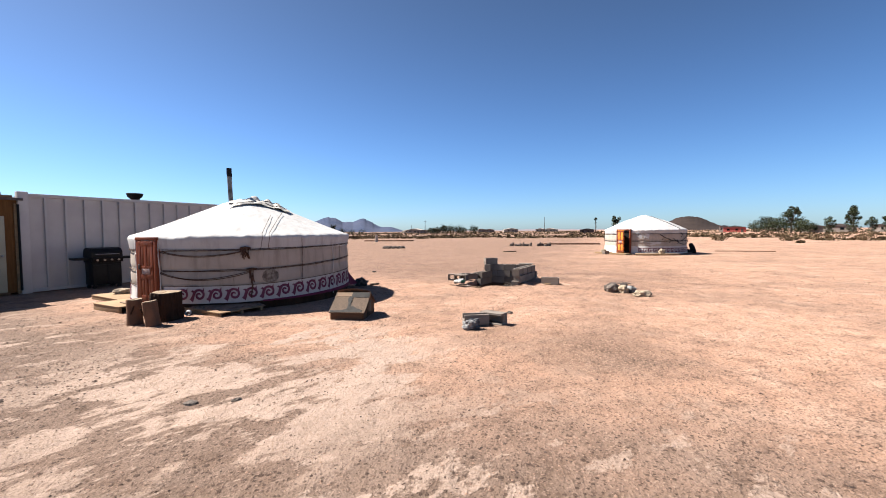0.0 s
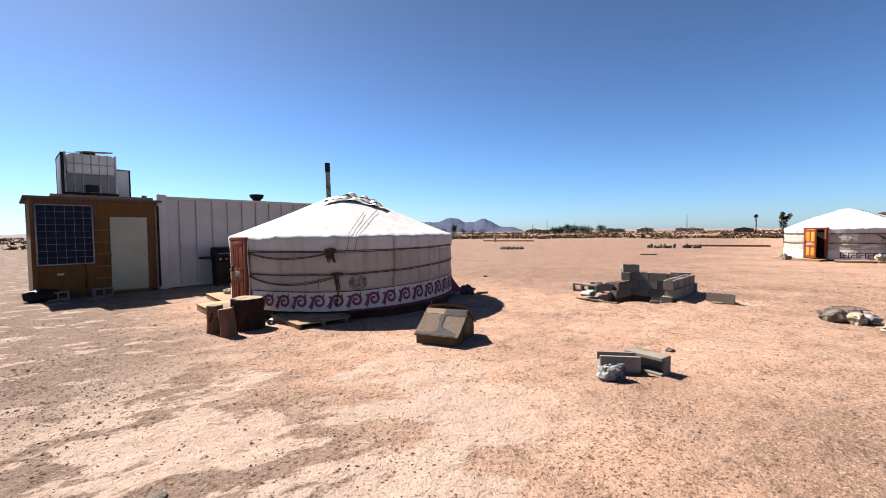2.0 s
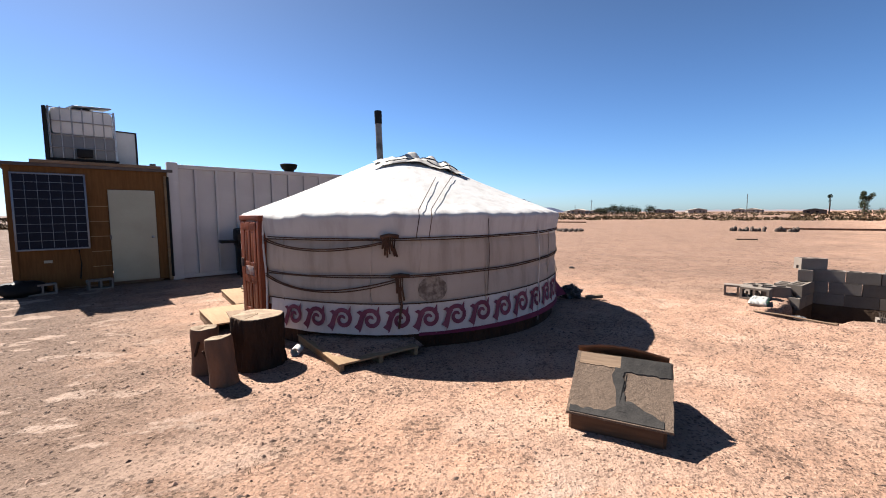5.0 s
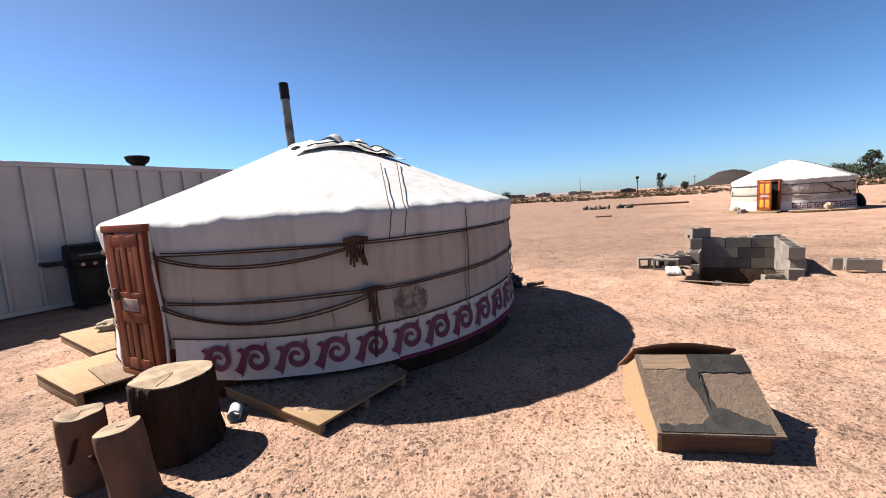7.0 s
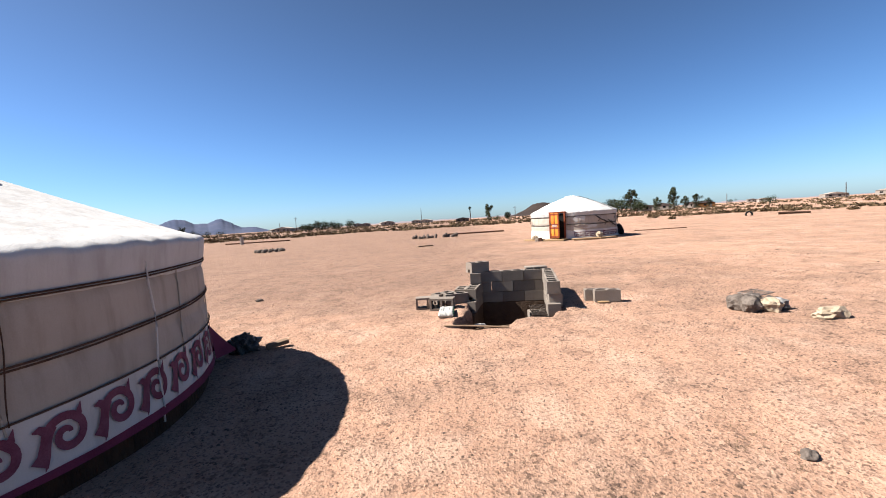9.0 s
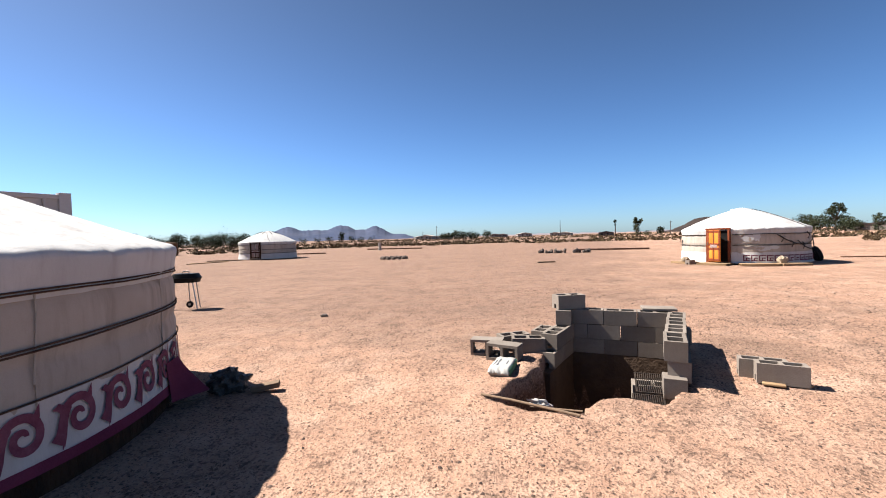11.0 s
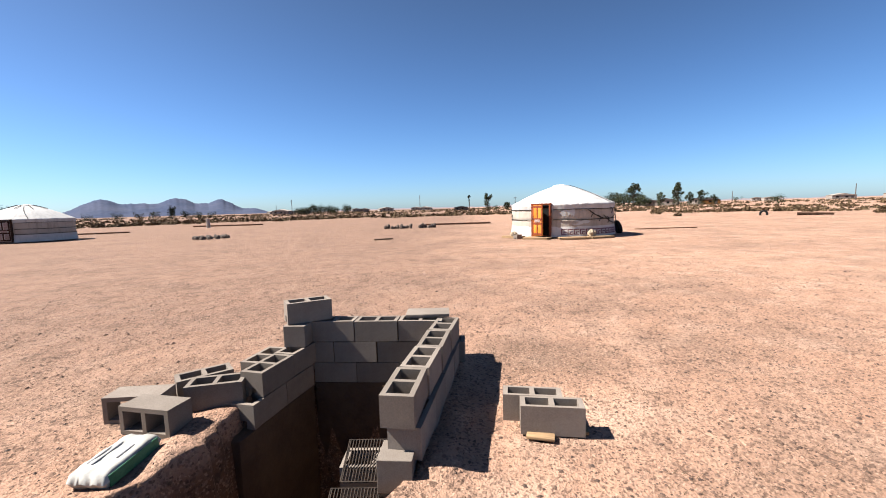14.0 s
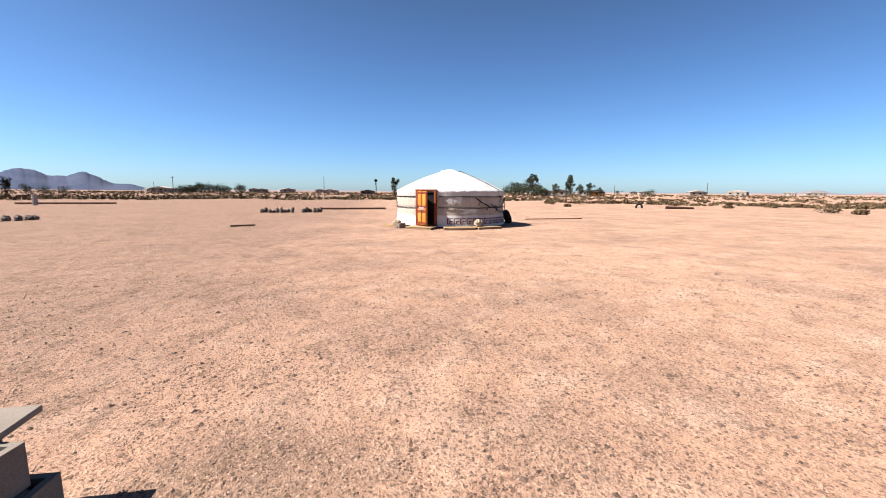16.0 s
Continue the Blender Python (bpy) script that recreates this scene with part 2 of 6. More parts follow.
BARK = surface("bark", (0.060, 0.031, 0.019), (0.028, 0.016, 0.011), 7, 45, 0.95, bump=1.0, depth=0.02, stretch=(1, 1, 0.3))
BARK_SMOOTH = surface("smooth_bark", (0.20, 0.098, 0.056), (0.105, 0.062, 0.042), 6, 60, 0.9, bump=0.5, depth=0.006, stretch=(1, 1, 0.4))
CUT_WOOD = surface("sawn_end_grain", (0.31, 0.232, 0.160), (0.18, 0.128, 0.088), 11, 70, 0.85, bump=0.4, depth=0.006)
CONCRETE = surface("concrete_block_grey", (0.178, 0.147, 0.124), (0.214, 0.181, 0.154), 5, 170, 0.95, bump=0.5, depth=0.002, vary=0.22, grain=0.3)
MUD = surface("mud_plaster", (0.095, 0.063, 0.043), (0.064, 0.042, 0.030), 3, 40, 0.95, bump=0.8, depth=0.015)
SHINGLE = surface("gritty_shingle", (0.085, 0.062, 0.048), (0.150, 0.108, 0.080), 9, 170, 0.95, bump=0.9, depth=0.005, grain=0.75)
TAR = surface("tar", (0.022, 0.020, 0.019), (0.040, 0.036, 0.033), 12, 110, 0.7, bump=0.5)
for matt in (SHINGLE, TAR):
    matt.node_tree.nodes["Principled BSDF"].inputs["Specular IOR Level"].default_value = 0.12
ROCK = surface("dark_rock", (0.085, 0.068, 0.058), (0.14, 0.115, 0.098), 6, 50, 0.9, bump=0.9, depth=0.012)
ROCK_WHITE = surface("white_quartz_rock", (0.30, 0.29, 0.28), (0.05, 0.05, 0.05), 7, 30, 0.8, bump=0.8, depth=0.012)
ROCK_PALE = surface("pale_rock", (0.33, 0.265, 0.19), (0.25, 0.195, 0.14), 6, 40, 0.9, bump=0.8, depth=0.01)
WHITE_STEEL = surface("white_painted_steel", (0.44, 0.40, 0.38), (0.38, 0.345, 0.33), 1.2, 60, 0.6, bump=0.12, depth=0.003, vary=0.05, grain=0.12)
BLACK = surface("black_enamel", (0.007, 0.007, 0.0075), (0.013, 0.0125, 0.0125), 4, 90, 0.5, bump=0.1)
BLACK.node_tree.nodes["Principled BSDF"].inputs["Specular IOR Level"].default_value = 0.10
WIRE = surface("rusty_black_wire", (0.020, 0.016, 0.014), (0.045, 0.033, 0.026), 20, 90, 0.8, bump=0.2)
RUST_DARK = surface("sooty_steel", (0.05, 0.045, 0.042), (0.16, 0.13, 0.115), 5, 60, 0.55, 0.5, bump=0.3)
PIPE_STEEL = surface("galvanised_pipe", (0.22, 0.205, 0.19), (0.07, 0.062, 0.056), 6, 70, 0.5, 0.6, bump=0.2)
STEEL = surface("bare_steel", (0.42, 0.41, 0.40), (0.30, 0.29, 0.28), 8, 90, 0.4, 0.9, bump=0.1)
DOOR_WHITE = surface("cream_painted_door", (0.33, 0.305, 0.225), (0.295, 0.27, 0.20), 1.5, 60, 0.55, bump=0.1, vary=0.03, grain=0.1)
PLASTIC_WHITE = surface("milky_plastic", (0.50, 0.50, 0.49), (0.43, 0.43, 0.42), 2, 50, 0.5, bump=0.1, grain=0.1)
PLASTIC_GREY = surface("grey_water_mark", (0.15, 0.155, 0.16), (0.19, 0.19, 0.19), 2, 50, 0.5, bump=0.1, grain=0.1)
CELL = surface("solar_cell", (0.010, 0.011, 0.018), (0.014, 0.014, 0.022), 3, 40, 0.35, bump=0)
CELL.node_tree.nodes["Principled BSDF"].inputs["Specular IOR Level"].default_value = 0.05
ALU = surface("aluminium_frame", (0.16, 0.16, 0.17), (0.12, 0.12, 0.13), 5, 80, 0.35, 0.8, bump=0)
CAR_PAINT = Nodes("dark_red_car_paint", 0.18, 0.0).colour((0.020, 0.003, 0.005)).m
CAR_PAINT.node_tree.nodes["Principled BSDF"].inputs["Specular IOR Level"].default_value = 0.12
GLASS_DARK = Nodes("tinted_car_glass", 0.08).colour((0.006, 0.007, 0.008)).m
GLASS_DARK.node_tree.nodes["Principled BSDF"].inputs["Specular IOR Level"].default_value = 0.25
LENS_CLEAR = Nodes("headlight_lens", 0.08).colour((0.35, 0.36, 0.38)).m
CHROME = Nodes("chrome", 0.12, 1.0).colour((0.6, 0.6, 0.6)).m
HATCH = Nodes("matt_black_hatch", 0.9).colour((0.006, 0.006, 0.006)).m
HATCH.node_tree.nodes["Principled BSDF"].inputs["Specular IOR Level"].default_value = 0.1
RUBBER = surface("tyre_rubber", (0.014, 0.014, 0.014), (0.024, 0.023, 0.022), 8, 60, 0.85, bump=0.3)
PLATE = Nodes("white_plate", 0.5).colour((0.7, 0.7, 0.72)).m
BAG_WHITE = surface("woven_sack", (0.42, 0.41, 0.38), (0.29, 0.28, 0.26), 6, 120, 0.7, bump=0.3)
BAG_GREEN = surface("green_print", (0.03, 0.12, 0.06), (0.05, 0.16, 0.09), 8, 90, 0.7, bump=0.1)
BARS = surface("dark_print", (0.16, 0.16, 0.17), (0.2, 0.2, 0.21), 8, 90, 0.7, bump=0.0)
LEAF = surface("grey_green_leaf", (0.026, 0.034, 0.017), (0.046, 0.052, 0.027), 3, 20, 0.85, bump=0, vary=0.3)
LEAF_DARK = surface("dark_tamarisk_leaf", (0.022, 0.030, 0.016), (0.040, 0.048, 0.024), 3, 20, 0.85, bump=0, vary=0.3)
SCRUB = surface("dry_scrub", (0.115, 0.074, 0.042), (0.062, 0.046, 0.026), 0.3, 12, 0.95, bump=0, vary=0)
TRUNK = surface("tree_trunk", (0.10, 0.075, 0.055), (0.07, 0.05, 0.04), 5, 40, 0.95, bump=0.6)
HILL_DARK = surface("cinder_hill", (0.022, 0.015, 0.013), (0.034, 0.024, 0.020), 0.02, 0.2, 1.0, bump=0, vary=0)
# the tint of distant haze is painted into the next two colours
MOUNTAIN = surface("haze_blue_mountain", (0.030, 0.042, 0.080), (0.050, 0.058, 0.094), 0.006, 0.05, 1.0, bump=0, vary=0)
FAR_PALE = surface("haze_pale_slope", (0.19, 0.165, 0.175), (0.15, 0.135, 0.15), 0.004, 0.05, 1.0, bump=0, vary=0)
POLE_WOOD = surface("pole_wood", (0.08, 0.06, 0.05), (0.11, 0.085, 0.07), 3, 30, 0.95, bump=0)
HOUSE_PALE = surface("pale_stucco", (0.30, 0.26, 0.23), (0.23, 0.195, 0.17), 0.5, 8, 0.9, bump=0, vary=0.3)
HOUSE_RED = surface("red_siding", (0.42, 0.10, 0.09), (0.36, 0.085, 0.07), 0.5, 8, 0.9, bump=0)
ROOF_DARK = surface("dark_roofing", (0.06, 0.05, 0.05), (0.09, 0.075, 0.07), 0.5, 8, 0.9, bump=0)
TRASH = surface("black_plastic_bag", (0.025, 0.026, 0.026), (0.045, 0.046, 0.044), 9, 40, 0.35, bump=0.6, depth=0.02)


# ---- mesh helpers ----
def mesh(bm, name, mat, smooth=None):
    me = bpy.data.meshes.new(name)
    bmesh.ops.recalc_face_normals(bm, faces=bm.faces)
    bm.to_mesh(me)
    bm.free()
    me.materials.append(mat)
    if smooth is not None:
        me.shade_smooth()
        me.set_sharp_from_angle(angle=radians(smooth))
    return me


def part(name, bm, mat, parent, label="", smooth=35):
    ob = new(name, mesh(bm, name, mat, smooth))
    ob.parent = parent
    return tagged(ob, label)


def empty(name, m, label, category, group="", kind=""):
    ob = new(name)
    ob.empty_display_size = 0.1
    ob.matrix_world = m
    return tagged(ob, label, category, group, kind)


def single(name, bm, mat, m, label, category, group="", kind="", smooth=35):
    ob = new(name, mesh(bm, name, mat, smooth))
    ob.matrix_world = m
    return tagged(ob, label, category, group, kind)


def box(bm, sx, sy, sz, m=None, bevel=0.0):
    """A box standing on z = 0 of m, centred in x and y."""
    r = bmesh.ops.create_cube(bm, size=1.0)
    vs = r["verts"]
    bmesh.ops.transform(bm, matrix=(m or Matrix()) @ Matrix.Translation((0, 0, sz / 2)) @ Matrix.Diagonal((sx, sy, sz, 1)), verts=vs)
    if bevel:
        es = list({e for v in vs for e in v.link_edges})
        bmesh.ops.bevel(bm, geom=es, offset=bevel, segments=2, affect='EDGES', profile=0.6)
    return bm


def boxes(*rows):
    bm = bmesh.new()
    for row in rows:
        box(bm, *row)
    return bm


def tube(bm, pts, r, n=8, r1=None, cap=True):
    """A round bar along points, from radius r to r1."""
    pts = [Vector(p) for p in pts]
    r1 = r if r1 is None else r1
    rings = []
    for i, p in enumerate(pts):
        d = (pts[min(i + 1, len(pts) - 1)] - pts[max(i - 1, 0)]).normalized()
        side = d.cross(Vector((0, 0, 1)))
        side = side.normalized() if side.length > 1e-3 else Vector((1, 0, 0))
        up = side.cross(d)
        rad = r + (r1 - r) * i / max(1, len(pts) - 1)
        rings.append([bm.verts.new(p + rad * (math.cos(2 * math.pi * k / n) * side + math.sin(2 * math.pi * k / n) * up)) for k in range(n)])
    for a, b in zip(rings, rings[1:]):
        for k in range(n):
            bm.faces.new((a[k], a[(k + 1) % n], b[(k + 1) % n], b[k]))
    if cap:
        bm.faces.new(rings[0][::-1])
        bm.faces.new(rings[-1])
    return bm


def lathe(bm, profile, n=48, wobble=None, a0=0.0, a1=360.0, close=True):
    """Turns (r, z) pairs round the z axis. wobble(angle, r, z) gives a new r, z."""
    full = abs(a1 - a0 - 360) < 1e-6
    cols = n if full else n + 1
    grid = []
    for r, z in profile:
        ring = []
        for k in range(cols):
            a = radians(a0 + (a1 - a0) * k / n)
            rr, zz = wobble(a, r, z) if wobble else (r, z)
            ring.append(bm.verts.new((rr * math.cos(a), rr * math.sin(a), zz)))
        grid.append(ring)
    for p, q in zip(grid, grid[1:]):
        for k in range(n):
            j = (k + 1) % cols
            bm.faces.new((p[k], p[j], q[j], q[k]))
    if close and full:
        bm.faces.new(grid[0][::-1])
        bm.faces.new(grid[-1])
    return bm


def lump(bm, sx, sy, sz, rough=0.25, seed=0.0, sub=3, m=None, freq=1.6):
    """An uneven stone standing on z = 0."""
    r = bmesh.ops.create_icosphere(bm, subdivisions=sub, radius=1.0)
    for v in r["verts"]:
        d = v.co.normalized()
        k = 1 + rough * noise.fractal(d * freq + Vector((seed, seed * 1.7, 0)), 1.0, 2.0, 4) + rough * 0.5 * noise.cell(d * 2.2 + Vector((seed, 0, seed)))
        p = d * k
        v.co = Vector((p.x * sx / 2, p.y * sy / 2, max(p.z, -0.75) * sz / 2 + sz * 0.36))
    if m:
        bmesh.ops.transform(bm, matrix=m, verts=r["verts"])
    return bm


def turn(a):
    return pose(0, 0, 0, 0, 0, a)


# ---- ground ----
PIT = [(1.50, 13.24), (2.78, 12.82), (2.18, 11.42), (2.02, 11.26), (1.82, 11.05), (1.63, 11.11), (1.48, 11.20), (1.33, 11.19), (1.12, 10.90), (0.72, 10.95), (0.38, 11.18), (0.62, 11.62), (0.98, 12.05), (1.02, 12.34)]


def pit_distance(x, y):
    """Metres inside the pit's edge (negative outside)."""
    inside, best = False, 9.0
    for (x0, y0), (x1, y1) in zip(PIT, PIT[1:] + PIT[:1]):
        if (y0 > y) != (y1 > y) and x < (x1 - x0) * (y - y0) / (y1 - y0) + x0:
            inside = not inside
        dx, dy = x1 - x0, y1 - y0
        s = max(0.0, min(1.0, ((x - x0) * dx + (y - y0) * dy) / (dx * dx + dy * dy)))
        best = min(best, math.hypot(x - x0 - s * dx, y - y0 - s * dy))
    return best if inside else -best


def land(x, y):
    far = math.hypot(x, y - 8)
    h = 0.018 * noise.noise((x * 0.9, y * 0.9, 0)) + 0.010 * noise.noise((x * 3.1, y * 3.1, 4))
    if far > 45:
        h += min(1.0, (far - 45) / 40) * (0.22 * noise.noise((x * 0.11, y * 0.11, 7)) + 0.12 * noise.noise((x * 0.4, y * 0.4, 2)))
        h = h if far < 180 else h * max(0.1, 1 - (far - 180) / 300)
    if -1.2 < x < 4.4 and 9.6 < y < 14.6:
        d = pit_distance(x, y) + 0.05 * noise.noise((x * 4, y * 4, 1)) + 0.03 * noise.noise((x * 11, y * 11, 3))
        rim = math.exp(-((d + 0.12) / 0.14) ** 2)
        h += 0.045 * rim * (0.6 + noise.noise((x * 3, y * 3, 9)))
        if d > 0:
            h -= min(1.6, 1.6 * d / 0.10) + 0.06 * noise.noise((x * 6, y * 6, 5)) * min(1, d / 0.1)
    return h


def stretch_out(fine0, fine1, step, mid0, mid1, mstep):
    a = list(np.arange(fine0, fine1, step))
    lo = list(np.arange(mid0, fine0, mstep))
    hi = list(np.arange(fine1, mid1, mstep))
    far_hi, far_lo, d = [mid1], [mid0], mstep
    while far_hi[-1] < 4600:
        d *= 1.13
        far_hi.append(far_hi[-1] + d)
        far_lo.append(far_lo[-1] - d)
    return sorted(far_lo[1:]) + lo + a + hi + far_hi


def build_ground():
    xs = stretch_out(0.1, 2.95, 0.03, -8.0, 9.0, 0.14)
    ys = stretch_out(10.6, 13.4, 0.03, -1.0, 19.0, 0.14)
    verts = [(x, y, land(x, y)) for y in ys for x in xs]
    w = len(xs)
    faces = [(j * w + i, j * w + i + 1, (j + 1) * w + i + 1, (j + 1) * w + i) for j in range(len(ys) - 1) for i in range(w - 1)]
    me = bpy.data.meshes.new("ground")
    me.from_pydata(verts, [], faces)
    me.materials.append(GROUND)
    me.shade_smooth()
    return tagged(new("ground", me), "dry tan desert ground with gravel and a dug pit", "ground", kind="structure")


build_ground()


# ---- yurts ----
def on_wall(a, z, r):
    return Vector((r * math.cos(radians(a)), r * math.sin(radians(a)), z))


def wall_radius(z):
    return 2.32 + 0.02 * math.sin(math.pi * min(1, max(0, z / 1.4)))


def lift(a):
    """How far the ropes and the band ride up towards the east side, 0 to 1."""
    return max(0.0, math.cos(radians(a - 25))) ** 1.5


def band_foot(a):
    return 0.165 + 0.07 * lift(a)


def band_top(a):
    return 0.485 + 0.13 * lift(a)


def scroll(bm, a, r_of):
    """One wave-scroll motif on the band, about 0.3 m long, starting at angle a."""
    def lay(line, widths):
        pairs = []
        for i, (u, v) in enumerate(line):
            u0, v0 = line[max(0, i - 1)]
            u1, v1 = line[min(len(line) - 1, i + 1)]
            n = Vector((-(v1 - v0), u1 - u0, 0)).normalized() * widths[i] / 2
            ps = []
            for s in (1, -1):
                uu, vv = u + s * n.x, v + s * n.y
                aa = a + uu / 2.36 * 57.3
                z = band_foot(aa) + 0.035 + vv * (band_top(aa) - band_foot(aa) - 0.055) / 0.245
                ps.append(bm.verts.new(on_wall(aa, z, r_of(z) + 0.006)))
            pairs.append(ps)
        for p, q in zip(pairs, pairs[1:]):
            bm.faces.new((p[0], p[1], q[1], q[0]))
    spiral = []
    for i in range(31):
        s = i / 30
        ang = radians(-340 + 490 * s)
        rad = 0.016 + 0.084 * s
        spiral.append((0.178 + rad * math.cos(ang) * 1.08, 0.116 + rad * math.sin(ang)))
    lay(spiral, [0.022 + 0.020 * math.sin(math.pi * min(1, i / 18) / 2) for i in range(31)])
    lay([(0.115, 0.185), (0.088, 0.160), (0.072, 0.115), (0.055, 0.06), (0.030, 0.022)], [0.046, 0.058, 0.052, 0.062, 0.084])
    lay([(0.085, 0.165), (0.050, 0.190), (0.022, 0.185)], [0.05, 0.034, 0.006])
    lay([(0.215, 0.165), (0.248, 0.195), (0.262, 0.245)], [0.05, 0.035, 0.004])
    lay([(0.05, 0.04), (0.06, 0.01), (0.05, -0.012)], [0.03, 0.016, 0.003])


def chord_box(bm, w, d, z0, z1, x=0.0, y=0.0, bevel=0.006):
    return box(bm, w, d, z1 - z0, Matrix.Translation((x, y, z0)), bevel)


def ger_door(y, ang, r, w, z0, z1, frame_mat, leaf_mat, panel_mat, swing=0.0):
    """A framed door facing outwards at an angle of the wall. Local: x along the wall, -y outwards."""
    m = Matrix.Translation(on_wall(ang, 0, r)) @ turn(ang + 90)
    h = z1 - z0
    f = bmesh.new()
    for sx in (-1, 1):
        chord_box(f, 0.07, 0.14, z0, z1, sx * (w / 2 + 0.035))
    chord_box(f, w + 0.18, 0.15, z1, z1 + 0.06)
    chord_box(f, w + 0.14, 0.15, z0 - 0.06, z0)
    ob = part("door_frame", f, frame_mat, y, "reddish wooden door frame")
    ob.matrix_local = m
    leaf = part("door", boxes((w - 0.01, 0.035, h - 0.01, Matrix.Translation((0, 0, z0)), 0.004)), leaf_mat, y, "carved wooden door leaf")
    leaf.matrix_local = m @ Matrix.Translation((-w / 2, -0.05, 0)) @ turn(swing) @ Matrix.Translation((w / 2, 0, 0))
    rails = [(w - 0.02, 0.012, 0.09, Matrix.Translation((0, -0.023, z0 + zz)), 0.004) for zz in (0.02, h * 0.36, h * 0.5, h - 0.12)]
    rails += [(0.075, 0.012, h - 0.04, Matrix.Translation((xx, -0.023, z0 + 0.02)), 0.004) for xx in (-w / 2 + 0.045, 0, w / 2 - 0.045)]
    for row in rails:
        part("door_rail", boxes(row), frame_mat, leaf)
    for zz, hh in ((0.12, h * 0.36 - 0.13), (h * 0.5 + 0.10, h * 0.5 - 0.24)):
        for xx in (-w / 4 + 0.01, w / 4 - 0.01):
            p = part("door_panel", boxes((w / 2 - 0.16, 0.014, hh, Matrix.Translation((xx, -0.018, z0 + zz)), 0.005)), panel_mat, leaf)
            p["label"] = "raised door panel"
    part("door_plaque", boxes((w * 0.55, 0.012, h * 0.09, Matrix.Translation((0, -0.026, z0 + h * 0.37 + 0.085)), 0.004)), PAINT_DETAIL, leaf, "painted plaque with worn ornament")
    part("door_handle", boxes((0.02, 0.03, 0.10, Matrix.Translation((-w / 2 + 0.05, -0.045, z0 + h * 0.52)), 0.004)), RUST_DARK, leaf, "dark metal handle")
    return m


def rope_ring(y, z, r, a0, a1, sag=0.0, rad=0.011, n=90, mat=None, twin=False, up=0.0):
    for k in range(2 if twin else 1):
        pts = []
        for i in range(n + 1):
            s = i / n
            a = a0 + (a1 - a0) * s
            zz = z + up * lift(a) + 0.012 * noise.noise((a * 0.05, z * 9, k)) - sag * 4 * s * (1 - s) - 0.020 * k
            pts.append(on_wall(a, zz, r(zz) + rad * 0.8 + (0.01 if sag else 0)))
        part("rope", tube(bmesh.new(), pts, rad, 6), mat or ROPE, y)


def yurt_shell(y, roof_z, ropes, seed, dome=-0.02, eave=1.42, valance=1.18, canvas=CANVAS, roof_mat=CANVAS_ROOF, wave=1.0):
    def wob(a, r, z):
        n1 = noise.noise((math.cos(a) * 3 + seed, math.sin(a) * 3, z * 1.2))
        n2 = noise.noise((math.cos(a) * 14 + seed, math.sin(a) * 14, z * 2.5))
        pinch = 0.0
        for rz in ropes:
            pinch -= 0.020 * math.exp(-((z - rz) / 0.05) ** 2)
        n3 = noise.noise((math.cos(a) * 45 + seed, math.sin(a) * 45, z * 1.5))
        return r + wave * (0.012 * n1 + 0.009 * n2 + 0.005 * n3) + pinch, z
    prof = [(wall_radius(z), z) for z in np.linspace(0.40, valance + 0.05, 26)]
    part("wall_canvas", lathe(bmesh.new(), prof, 200, wob, close=False), canvas, y, "beige canvas wall sagging between ropes", 60)

    def wob2(a, r, z):
        n1 = noise.noise((math.cos(a) * 4 + seed, math.sin(a) * 4, 3))
        n2 = noise.noise((math.cos(a) * 16, math.sin(a) * 16 + seed, z * 3))
        rib = 0.5 + 0.5 * math.cos(a * 44)
        t = max(0, min(1, (r - 0.6) / 1.7))
        edge = math.exp(-((z - eave) / 0.07) ** 2)
        return r + wave * (0.014 * n1 + 0.010 * n2 * t) + 0.006 * rib * edge, z + wave * (0.026 * n2 * edge + 0.012 * n1 * t + 0.014 * noise.noise((math.cos(a) * 30 + seed, math.sin(a) * 30, r * 2)) * math.exp(-((r - 2.2) / 0.22) ** 2)) - 0.010 * rib * t * (1 - edge) * (z > eave)
    top = roof_z - 0.10
    prof = [(2.335, valance - 0.01), (2.352, valance + 0.06), (2.362, valance + 0.14), (2.372, eave - 0.03), (2.366, eave), (2.33, eave + 0.032)]
    for s in np.linspace(0.06, 1, 18):
        prof.append((2.33 + (0.55 - 2.33) * s, eave + 0.03 + (top - eave - 0.03) * (s + dome * math.sin(math.pi * s))))
    prof += [(0.40, top + 0.05), (0.22, top + 0.085), (0.05, roof_z)]
    part("roof_canvas", lathe(bmesh.new(), prof, 220, wob2, close=False), roof_mat, y, "sun-bleached white canvas roof", 60)


